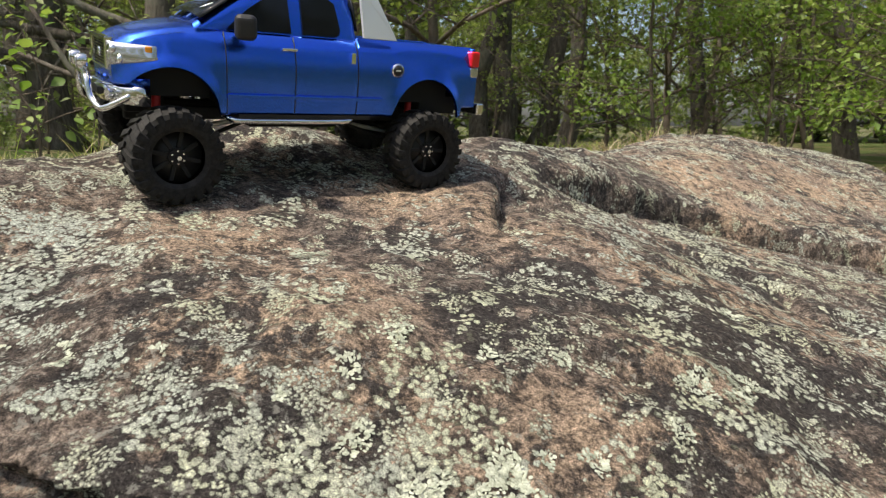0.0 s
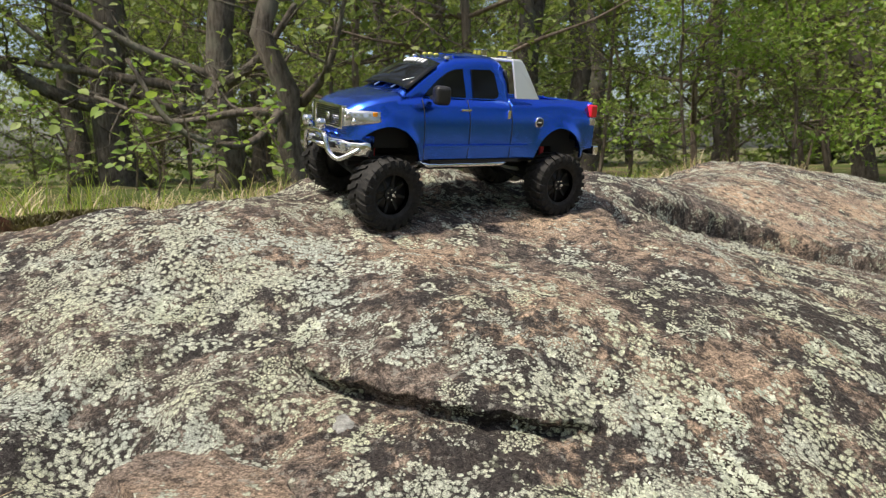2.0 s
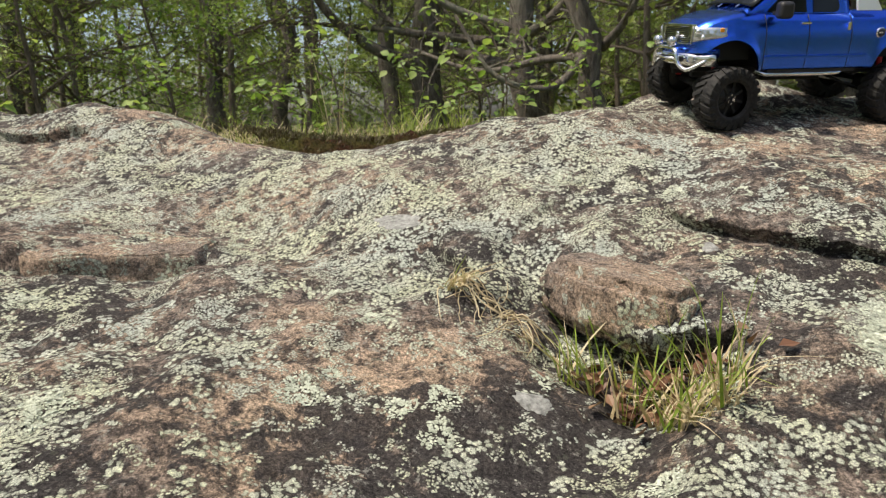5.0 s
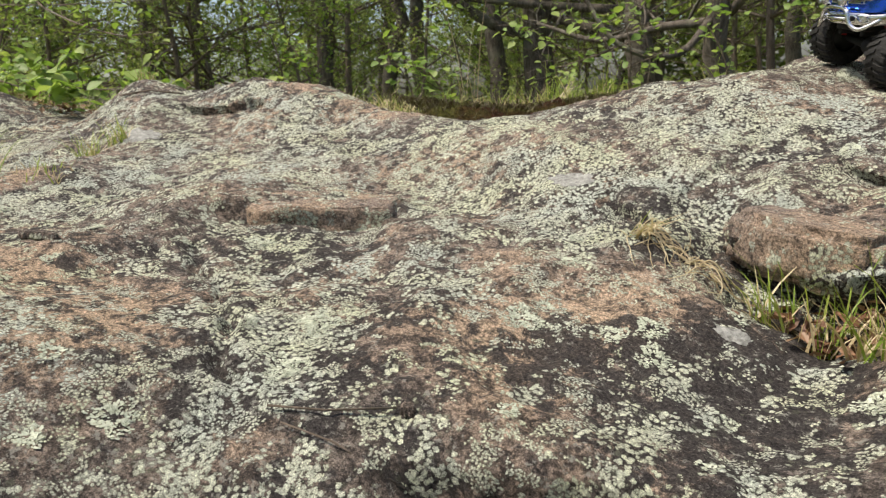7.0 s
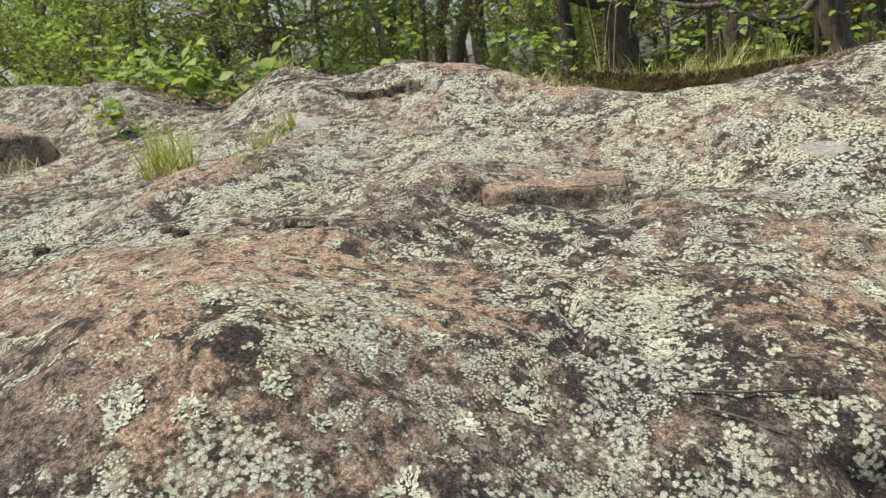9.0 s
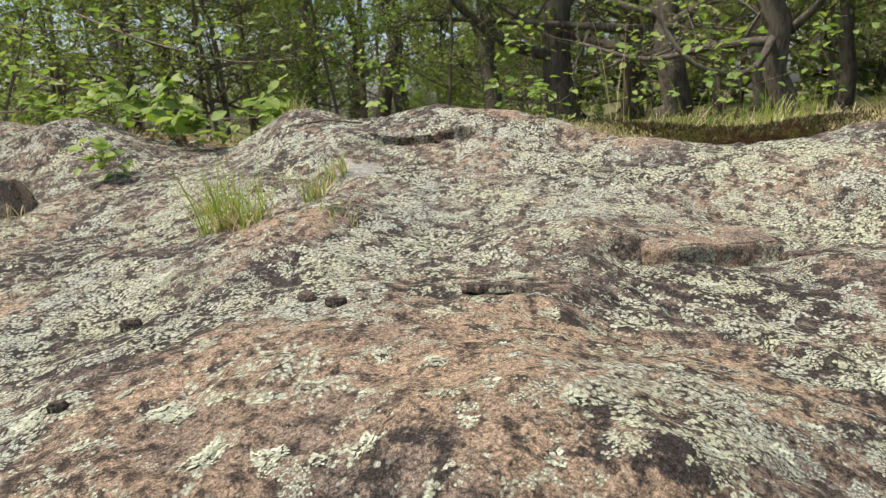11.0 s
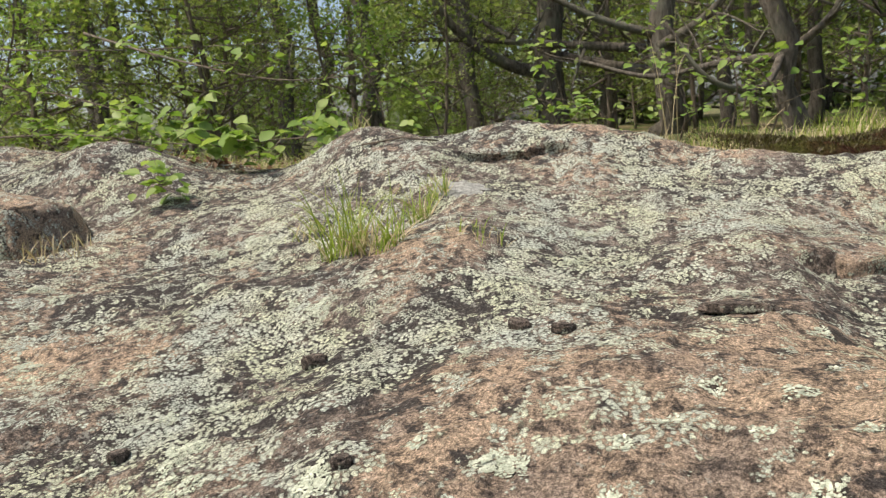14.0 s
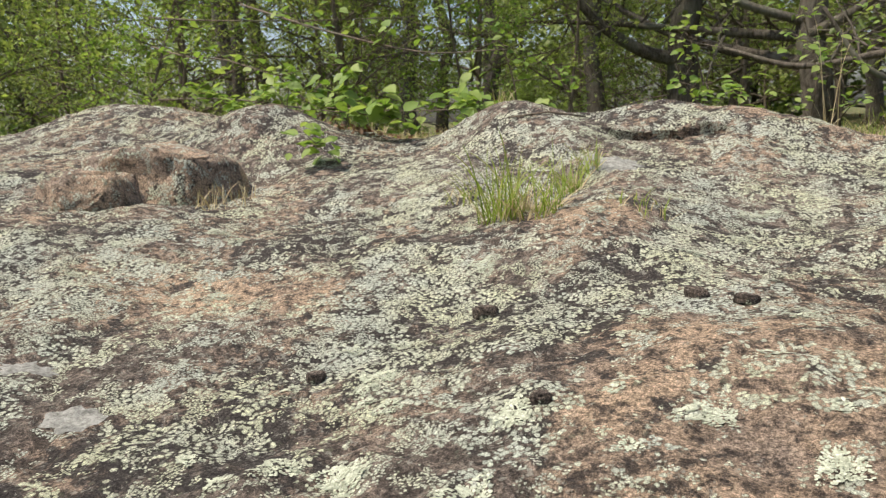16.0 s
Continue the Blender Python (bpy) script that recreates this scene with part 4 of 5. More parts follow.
# chassis
bm = bmesh.new()
for side in (1, -1):
    block(bm, (-0.01, 0.036 * side, 0.102), (0.50, 0.010, 0.018))
block(bm, (0.0, 0, 0.098), (0.14, 0.066, 0.034))
block(bm, (0.215, 0, 0.118), (0.05, 0.10, 0.03))
block(bm, (-0.235, 0, 0.125), (0.07, 0.14, 0.03))
block(bm, (0.0, 0, 0.128), (0.23, 0.180, 0.030))
rounded(part("chassis", bm, SHADE, truck, "matt black chassis"), 0.003)
for a in (AXLE, -AXLE):
    for side in (1, -1):
        bm = bmesh.new()
        block(bm, (a, 0.050 * side, 0.148), (0.110, 0.046, 0.040))
        part("inner_wing", bm, SHADE, truck)
wheel_drop = {}
inverse = TRUCK.inverted()
for name_, a, side in (("front", AXLE, 1), ("front", AXLE, -1), ("rear", -AXLE, 1), ("rear", -AXLE, -1)):
    z = TYRE
    for _ in range(6):
        low = 9.0
        for dx in np.linspace(-0.05, 0.05, 11):
            for dy in (-0.018, 0.0, 0.018):
                q = TRUCK @ Vector((a + dx, 0.100 * side + dy, z - math.sqrt(TYRE ** 2 - dx * dx)))
                low = min(low, q.z - at_rock(q.x, q.y))
        z -= low
    wheel_drop[(a, side)] = z - 0.002


def tyre_mesh():
    verts, faces, segs = [], [], 48
    prof = [(0.034, -0.021), (0.040, -0.0255), (0.052, -0.0265), (0.0575, -0.0235), (0.0590, -0.012), (0.0594, 0.0), (0.0590, 0.012), (0.0575, 0.0235), (0.052, 0.0265), (0.040, 0.0255), (0.034, 0.021)]
    for k in range(segs):
        a = 2 * math.pi * k / segs
        for q, y in prof:
            verts.append((q * math.cos(a), y, q * math.sin(a)))
    n = len(prof)
    for k in range(segs):
        for j in range(n - 1):
            a, b = k * n + j, ((k + 1) % segs) * n + j
            faces.append((a, a + 1, b + 1, b))
    return verts, faces


def lug_mesh(row):
    """One chunky lug that runs from the tread's middle down the shoulder."""
    me = bpy.data.meshes.new("lug")
    verts, faces, s = [], [], 0
    a0 = 0.0
    for q0, q1, y, skew, w in ((0.0575, TYRE, 0.001, 0.10, 0.055), (0.0575, TYRE, 0.018, 0.0, 0.075), (0.050, 0.0600, 0.0275, -0.04, 0.075), (0.046, 0.0510, 0.0285, -0.06, 0.06)):
        for q in (q0 - 0.001, q1):
            for e in (-w, w):
                t = a0 + skew + e
                verts.append((q * math.cos(t), row * y, q * math.sin(t)))
    for j in range(3):
        c = s + 4 * j
        faces += [(c + 2, c + 3, c + 7, c + 6), (c, c + 2, c + 6, c + 4), (c + 3, c + 1, c + 5, c + 7)]
    faces += [(s, s + 1, s + 3, s + 2), (s + 12, s + 14, s + 15, s + 13)]
    me.from_pydata(verts, [], faces)
    me.materials.append(RUBBER)
    return me


LUGS = {1: lug_mesh(1), -1: lug_mesh(-1)}


tv, tf = tyre_mesh()
for (a, side), z in wheel_drop.items():
    tyre = mesh_object("wheel", tv, tf, RUBBER, False, truck)
    tyre.matrix_basis = pose(a, 0.100 * side, z, 0, 17 * side + 100 * a, 0) if a < 0 else pose(a, 0.100 * side, z, 0, 31 * side, 6)
    tyre["label"] = "chunky black rubber tyre"
    for row in (1, -1):
        for k in range(22):
            lug = new("lug", LUGS[row])
            lug.parent = tyre
            lug.matrix_basis = pose(0, 0, 0, 0, 360 * (k + (0.5 if row < 0 else 0)) / 22, 0)
    bm = bmesh.new()
    drum(bm, (0, -0.002 * side, 0), 0.0345, 0.022, (90, 0, 0), 32)
    rim = part("rim", bm, BLACK, tyre, "black deep-dish rim", True)
    bm = bmesh.new()
    for k in range(8):
        t = 2 * math.pi * k / 8
        block(bm, (0.021 * math.cos(t), 0.0095 * side, 0.021 * math.sin(t)), (0.024, 0.005, 0.006), (0, -math.degrees(t), 0))
    drum(bm, (0, 0.011 * side, 0), 0.012, 0.008, (90, 0, 0), 20)
    rounded(part("spokes", bm, SHADE, tyre), 0.001)
    bm = bmesh.new()
    drum(bm, (0, 0.0175 * side, 0), 0.0032, 0.010, (90, 0, 0), 6)
    for k in range(6):
        t = 2 * math.pi * k / 6
        drum(bm, (0.0085 * math.cos(t), 0.0160 * side, 0.0085 * math.sin(t)), 0.0014, 0.003, (90, 0, 0), 6)
    part("hub_nuts", bm, CHROME, tyre, "chrome hub nuts")
    tube_part("shock", [(a + 0.014, 0.068 * side, z + 0.004), (a + 0.010, 0.062 * side, 0.160)], 0.0055, RED, truck, 10, "red shock absorber")
for a in (AXLE, -AXLE):
    zl, zr = wheel_drop[(a, 1)], wheel_drop[(a, -1)]
    axle = tube_part("axle", [(a, 0.088, zl), (a, 0.02, zl * 0.6 + zr * 0.4), (a, -0.02, zl * 0.4 + zr * 0.6), (a, -0.088, zr)], 0.008, SHADE, truck, 10)
    bm = bmesh.new()
    bmesh.ops.create_uvsphere(bm, u_segments=14, v_segments=10, radius=0.018, matrix=pose(a, 0.006, (zl + zr) / 2))
    part("differential", bm, SHADE, axle, "", True)
    tube_part("drive_shaft", [(a * 0.92, 0.006, (zl + zr) / 2), (a * 0.35, 0, 0.088)], 0.004, SATIN, truck, 8)
    for side in (1, -1):
        tube_part("link_rod", [(a * 0.95, 0.045 * side, wheel_drop[(a, side)] - 0.006), (a * 0.40, 0.034 * side, 0.090)], 0.003, SHADE, truck, 8)


# ---- stones ----
def slab(name, outline, top, thick, tilt, mat, seed, label, category="stone", group=""):
    """A broken flat stone with a worn outline, set down at the outline's middle."""
    rng = random.Random(seed)
    cx, cy = sum(p[0] for p in outline) / len(outline), sum(p[1] for p in outline) / len(outline)
    bm = bmesh.new()
    ring = [bm.verts.new((x - cx, y - cy, 0)) for x, y in outline]
    face = bm.faces.new(ring)
    up = bmesh.ops.extrude_face_region(bm, geom=[face])["geom"]
    for v in [g for g in up if isinstance(g, bmesh.types.BMVert)]:
        v.co.z += thick
        v.co.x *= 0.93
        v.co.y *= 0.93
    bmesh.ops.bevel(bm, geom=bm.edges[:], offset=thick * 0.16, segments=2, affect="EDGES", clamp_overlap=True)
    bmesh.ops.triangulate(bm, faces=bm.faces[:])
    for _ in range(3):
        bmesh.ops.subdivide_edges(bm, edges=[e for e in bm.edges if e.calc_length() > thick * 0.22], cuts=1, use_grid_fill=True)
        bmesh.ops.triangulate(bm, faces=bm.faces[:])
    off = Vector((rng.random() * 50, rng.random() * 50, 0))
    for v in bm.verts:
        p = v.co / thick
        v.co += Vector((noise.noise(p * 0.9 + off), noise.noise(p * 0.9 + off * 2), 0.7 * noise.noise(p * 0.8 - off))) * thick * 0.10
        v.co += Vector((noise.noise(p * 3 + off), noise.noise(p * 3 - off), noise.noise(p * 3 + off * 3))) * thick * 0.06
    ob = part(name, bm, mat, smooth=True)
    ob.matrix_basis = pose(cx, cy, top - thick, *tilt)
    return tagged(ob, label, category, group)


def chip(x, y, long, wide, high, turn, seed):
    rng = random.Random(seed)
    ring = []
    for k in range(7):
        a = 2 * math.pi * k / 7 + rng.uniform(-0.25, 0.25)
        u, v = long / 2 * math.cos(a) * rng.uniform(0.8, 1.1), wide / 2 * math.sin(a) * rng.uniform(0.8, 1.1)
        c, s = math.cos(radians(turn)), math.sin(radians(turn))
        ring.append((x + u * c - v * s, y + u * s + v * c))
    return slab("rock_chip", ring, at_rock(x, y) + high * 0.6, high, (rng.uniform(-6, 6), rng.uniform(-6, 6), 0), FLAKE, seed, "small dark flake of broken granite lying on bare rock", "stone", "loose flakes on the outcrop")


slab("stone_wedge", [(-0.565, 0.325), (-0.50, 0.275), (-0.42, 0.235), (-0.36, 0.225), (-0.335, 0.29), (-0.37, 0.36), (-0.45, 0.405), (-0.545, 0.395)], 0.150, 0.085, (2, 6, 0), STONE, 8, "bare brown wedge of granite beside a grassy hollow", "stone")
def hewn(name, outline, top, thick, seed, mat, label, category="stone", taper=(0.80, 0.97), rugged=1.0):
    """An angular broken block: uneven facets, chipped edges, its foot sunk into the rock."""
    rng = random.Random(seed)
    cx, cy = sum(p[0] for p in outline) / len(outline), sum(p[1] for p in outline) / len(outline)
    bm = bmesh.new()
    for x, y in outline:
        bm.verts.new((1.04 * (x - cx), 1.04 * (y - cy), 0))
        k = rng.uniform(*taper)
        bm.verts.new((k * (x - cx), k * (y - cy), thick * rng.uniform(0.72, 1.0)))
    bmesh.ops.convex_hull(bm, input=bm.verts[:])
    bmesh.ops.bevel(bm, geom=bm.edges[:], offset=thick * 0.05, segments=2, affect="EDGES", clamp_overlap=True)
    bmesh.ops.triangulate(bm, faces=bm.faces[:])
    for _ in range(4):
        bmesh.ops.subdivide_edges(bm, edges=[e for e in bm.edges if e.calc_length() > thick * 0.12], cuts=1, use_grid_fill=True)
        bmesh.ops.triangulate(bm, faces=bm.faces[:])
    off = Vector((rng.random() * 50, rng.random() * 50, 3))
    for v in bm.verts:
        p = v.co / thick
        v.co += noise.noise_vector(p * 1.1 + off) * thick * 0.07 * rugged + noise.noise_vector(p * 4 + off) * thick * 0.035 * rugged + noise.noise_vector(p * 11 + off) * thick * 0.012
    ob = part(name, bm, mat, smooth=True)
    ob.matrix_basis = pose(cx, cy, top - thick, 2, 4, 0)
    return tagged(ob, label, category)


hewn("boulder", [(-3.66, -0.16), (-3.42, -0.16), (-3.27, -0.02), (-3.26, 0.20), (-3.42, 0.36), (-3.72, 0.30), (-3.82, 0.02)], 0.405, 0.26, 37, BOULDER, "pink-brown granite boulder with a dark broken side", "boulder", (0.52, 0.86), 2.2)
hewn("boulder", [(-3.70, -0.30), (-3.46, -0.31), (-3.32, -0.17), (-3.36, -0.05), (-3.62, -0.06)], 0.335, 0.20, 41, BOULDER, "low pink granite lump beside the boulder", "boulder", (0.5, 0.85), 2.2)
hewn("stone_block", [(-1.53, 0.19), (-1.47, 0.13), (-1.39, 0.125), (-1.27, 0.20), (-1.15, 0.29), (-1.20, 0.41), (-1.42, 0.35)], 0.178, 0.095, 34, BOULDER, "pink and brown block of broken granite on the outcrop")
chip(-1.57, -0.18, 0.11, 0.035, 0.014, 5, 11)
chip(-1.80, -0.27, 0.040, 0.025, 0.016, 20, 12)
chip(-1.87, -0.25, 0.045, 0.030, 0.020, -10, 13)
chip(-2.17, -0.35, 0.050, 0.030, 0.022, 15, 14)
chip(-2.29, -0.62, 0.034, 0.024, 0.018, 40, 15)
chip(-1.96, -0.63, 0.030, 0.024, 0.016, 10, 16)
chip(-0.78, -0.235, 0.022, 0.020, 0.018, 0, 19)
chip(-1.14, 0.29, 0.10, 0.04, 0.02, 25, 18)


# ---- lichen with depth ----
def slope_frame(x, y):
    e = 0.012
    gx = (rock_height(x + e, y) - rock_height(x - e, y)) / (2 * e)
    gy = (rock_height(x, y + e) - rock_height(x, y - e)) / (2 * e)
    n = np.stack([-gx, -gy, np.ones_like(gx)], -1)
    n /= np.linalg.norm(n, axis=-1, keepdims=True)
    u = np.stack([np.ones_like(gx), np.zeros_like(gx), gx], -1)
    u /= np.linalg.norm(u, axis=-1, keepdims=True)
    return u, np.cross(n, u), n


def lobes(name, x, y, angle, length, width, lift, mat, label):
    """Curled lobes lying on the rock, each its own small leaf of lichen."""
    u, v, n = slope_frame(x, y)
    base = np.stack([x, y, rock_height(x, y)], -1)
    d = np.cos(angle)[:, None] * u + np.sin(angle)[:, None] * v
    s = np.cross(n, d)
    rows = []
    for along_, side, up in ((0, -0.25, 0.1), (0.55, -0.5, 0.75), (0.95, -0.3, 0.9), (1.05, 0.12, 1.0), (0.8, 0.5, 0.8), (0.35, 0.42, 0.6)):
        rows.append(base + (along_ * length)[:, None] * d + (side * width)[:, None] * s + (up * lift + 0.0006)[:, None] * n)
    verts = np.stack(rows, 1).reshape(-1, 3)
    faces = (np.arange(len(x))[:, None] * 6 + np.arange(6)[None]).tolist()
    return tagged(mesh_object(name, verts.tolist(), faces, mat, False), label, "lichen", kind="stuff")


rng = np.random.RandomState(5)
spots = [(-0.72, -0.285, 0.02)]
spots += [(-0.23, 0.48, 0.042), (-0.13, 0.46, 0.05), (-0.02, 0.45, 0.034), (0.07, 0.46, 0.03), (-0.41, 0.97, 0.05), (-0.13, 0.25, 0.06), (-0.08, 0.21, 0.05), (-0.06, 0.30, 0.06), (-0.14, 0.19, 0.04)]
spots += [(-1.64, -0.54, 0.015), (-1.6, -0.46, 0.014), (-1.56, -0.56, 0.012), (-1.52, -0.63, 0.014), (-1.61, -0.66, 0.018), (-1.68, -0.66, 0.018), (-1.43, -0.6, 0.008), (-1.56, -0.65, 0.009), (-1.68, -0.58, 0.012), (-1.78, -0.61, 0.018), (-1.98, -0.65, 0.019), (-2.2, -0.63, 0.016), (-1.48, -0.56, 0.008), (-1.43, -0.54, 0.008), (-1.48, -0.39, 0.009), (-1.75, -0.49, 0.012)]
spots += [(-1.98, -0.66, 0.021), (-1.8, -0.61, 0.023), (-1.68, -0.67, 0.021), (-2.14, -0.66, 0.019), (-1.85, -0.68, 0.012), (-2.18, -0.81, 0.027), (-2.08, -0.66, 0.008), (-1.89, -0.59, 0.01), (-2.1, -0.8, 0.022), (-2.21, -0.86, 0.016)]
spots += [(-1.24, -0.65, 0.014), (-1.2, -0.58, 0.014), (-1.06, -0.48, 0.016), (-1.47, -0.22, 0.016), (-1.29, -0.34, 0.015), (-1.15, -0.4, 0.016), (-1.08, -0.21, 0.015), (-1.18, -0.48, 0.017), (-1.3, -0.67, 0.01), (-1.15, -0.58, 0.009)]
spots += [(0.26, 0.61, 0.02), (0.3, 0.61, 0.012), (0.22, 0.54, 0.01), (0.07, 0.47, 0.011), (0.1, 0.49, 0.007), (0.14, 0.5, 0.012), (0.06, 0.59, 0.009), (-0.02, 0.59, 0.014), (0.13, 0.6, 0.009), (-0.05, 0.48, 0.008), (0.02, 0.46, 0.007), (-0.04, 0.49, 0.01), (-0.14, 0.79, 0.025), (0.33, 0.65, 0.012), (-0.01, 0.81, 0.013), (-0.11, 0.51, 0.01)]
spots += [(-0.36, 0.56, 0.015), (-0.1, 0.4, 0.015), (-0.06, 0.38, 0.011), (0.05, 0.41, 0.012), (-0.27, 0.45, 0.027), (-0.4, 0.57, 0.027), (-0.59, 0.61, 0.03), (0.31, 0.64, 0.022)]
spots += [(-0.8, -0.3, 0.015), (-1.03, -0.41, 0.025), (-1.06, -0.2, 0.024), (-0.64, 0.03, 0.019), (-0.99, -0.14, 0.019), (-0.72, -0.27, 0.015), (-0.49, -0.15, 0.011), (-0.65, -0.22, 0.009)]
while len(spots) < 330:
    cx, cy = rng.uniform(-4.2, 1.3), rng.uniform(-1.0, 1.2)
    if ripple(cx, cy, 2.6, 21) + 0.25 * rng.rand() > 0.02:
        spots.append((cx, cy, rng.choice((0.008, 0.012, 0.016, 0.022, 0.030))))
X, Y, A, L, W, H = [], [], [], [], [], []
for cx, cy, r in spots:
    if any(abs(float(beside(np.array([cx]), np.array([cy]), e[0])[2][0])) < 0.05 for e in LEDGES):
        continue
    count = int(22 + r * r * 520000)
    a = rng.uniform(0, 2 * math.pi, count)
    q = r * np.sqrt(rng.uniform(0.02, 1, count)) * (0.8 + 0.3 * np.sin(a * 3 + cx * 40) + 0.12 * np.sin(a * 7 + cy * 60))
    X += (cx + q * np.cos(a)).tolist()
    Y += (cy + q * np.sin(a)).tolist()
    A += (a + rng.uniform(-0.7, 0.7, count)).tolist()
    size = rng.uniform(0.0020, 0.0042, count)
    L += size.tolist()
    W += (size * rng.uniform(0.55, 0.95, count)).tolist()
    H += (size * rng.uniform(0.08, 0.36, count)).tolist()
lobes("lichen", np.array(X), np.array(Y), np.array(A), np.array(L), np.array(W), np.array(H), LICHEN, "pale green leafy lichen rosettes growing on granite")

def crust(cx, cy, rx, ry, turn, seed, name="grey_lichen_patch", mat=GREY_LICHEN, label="smooth grey crust lichen patch on granite", category="lichen", group="grey crusts on the outcrop"):
    """A thin grey crust patch with a soft uneven outline."""
    verts, faces = [], []
    steps, rings = 36, 9
    c, s = math.cos(radians(turn)), math.sin(radians(turn))
    for j in range(rings + 1):
        for k in range(steps):
            a = 2 * math.pi * k / steps
            wob = 1 + 0.55 * float(ripple(math.cos(a) + seed, math.sin(a), 1.6, 51)) + 0.45 * float(ripple(math.cos(a) + seed, math.sin(a), 6.0, 52))
            f = (j + 0.02) / rings * wob
            u, v = rx * f * math.cos(a), ry * f * math.sin(a)
            x, y = cx + u * c - v * s, cy + u * s + v * c
            verts.append((x, y, at_rock(x, y) + 0.0014 - (0.0016 if j == rings else 0)))
    for j in range(rings):
        for k in range(steps):
            a, b = j * steps + k, j * steps + (k + 1) % steps
            faces.append((a, b, b + steps, a + steps))
    faces.append(tuple(range(steps))[::-1])
    return tagged(mesh_object(name, verts, faces, mat), label, category, group)


crust(-0.865, 0.47, 0.045, 0.03, 0, 1)
crust(-2.22, 0.48, 0.085, 0.05, -20, 2)
crust(-0.335, 0.425, 0.011, 0.011, 0, 5)
crust(-0.51, 0.115, 0.022, 0.016, 20, 6)
crust(-2.49, -0.84, 0.040, 0.030, 30, 8)
crust(-2.67, -0.80, 0.045, 0.028, 20, 9)


# ---- moss and grass ----
def bank(name, pts, width, high, label):
    """A soft ridge of moss along a line."""
    line = arc([(x, y, 0) for x, y in pts], 14)
    verts, faces, n = [], [], 15
    for i, p in enumerate(line):
        d = (line[min(i + 1, len(line) - 1)] - line[max(i - 1, 0)]).normalized()
        side = Vector((d.y, -d.x, 0))
        end = min(1.0, 3.0 * min(i, len(line) - 1 - i) / len(line) + 0.02)
        for k in range(n):
            f = k / (n - 1) * 2 - 1
            q = p + side * f * width * (0.6 + 0.4 * end)
            lump = 1 + 0.5 * float(ripple(q.x, q.y, 16, 31)) + 0.35 * float(ripple(q.x, q.y, 45, 32))
            verts.append((q.x, q.y, at_ground(q.x, q.y) - 0.015 + (high * lump * end + 0.010) * (1 - f ** 4)))
    for i in range(len(line) - 1):
        for k in range(n - 1):
            a = i * n + k
            faces.append((a, a + 1, a + n + 1, a + n))
    return tagged(mesh_object(name, verts, faces, MOSS), label, "moss")


bank("moss_bank", [(-1.55, 0.98), (-1.42, 0.96), (-1.28, 1.04), (-1.12, 1.19), (-1.02, 1.27)], 0.11, 0.060, "brown and green moss cushion along the rock's edge")
bank("moss_bank", [(-0.72, 1.56), (-0.5, 1.62), (-0.3, 1.72)], 0.07, 0.05, "brown moss cushion between rock and grass")


def blades(name, base, n, tall, spread, lean, mat, seed, parent=None, wide=0.0016, fan=0.9):
    """Tapered, bent grass blades that rise from base points."""
    r = random.Random(seed)
    verts, faces = [], []
    for _ in range(n):
        x, y, z = base(r)
        h = tall * r.uniform(0.3, 1.15)
        a = r.uniform(0, 2 * math.pi)
        out = Vector((math.cos(a), math.sin(a), 0)) * r.uniform(0.05, fan) ** 0.8 + Vector((*lean, 0))
        side = Vector((-math.sin(a + 0.6), math.cos(a + 0.6), 0))
        w = wide * r.uniform(0.7, 1.3)
        s = len(verts)
        bend = r.uniform(0.3, 1.0)
        for k in range(5):
            f = k / 5
            p = Vector((x, y, z - 0.004)) + out * h * spread * (f + bend * f * f) + Vector((0, 0, h * (f - 0.42 * bend * f * f * f)))
            verts += [p - side * w * (1 - f * 0.7), p + side * w * (1 - f * 0.7)]
        verts.append(Vector((x, y, z)) + out * h * spread * (1 + bend) + Vector((0, 0, h * (1 - 0.42 * bend))))
        for k in range(4):
            q = s + 2 * k
            faces.append((q, q + 1, q + 3, q + 2))
        faces.append((s + 8, s + 9, s + 10))
    return mesh_object(name, verts, faces, mat, True, parent)


def tuft(x, y, green, dry, tall, radius, label, seed, spread=0.5, lean=(0, 0), dry_tall=0.7):
    hold = new("grass_tuft")
    tagged(hold, label, "grass", "grass tufts on the outcrop")
    hold.matrix_basis = pose(x, y, 0)

    def base(r):
        a, q = r.uniform(0, 2 * math.pi), radius * math.sqrt(r.random())
        return q * math.cos(a), q * math.sin(a), at_ground(x + q * math.cos(a), y + q * math.sin(a))

    if green:
        tagged(blades("green_grass", base, green, tall, spread, lean, GRASS, seed, hold), kind="stuff")
    if dry:
        tagged(blades("dry_grass", base, dry, tall * dry_tall, spread * 1.6, lean, STRAW, seed + 1, hold, 0.0020), "bleached straw-coloured blades", kind="stuff")
    return hold


def shoots(pts, width, n, seed, label):
    line = arc([(x, y, 0) for x, y in pts], 14)

    def base(r):
        p = line[r.randrange(len(line))]
        x, y = p.x + r.gauss(0, 0.6 * width), p.y + r.gauss(0, 0.5 * width)
        return x, y, at_ground(x, y) + 0.058 * max(0.0, 1 - ((y - p.y) / width) ** 2)

    return tagged(blades("moss_shoots", base, n, 0.013, 0.7, (0, 0), MOSS_TIP, seed), label, "moss", kind="stuff")


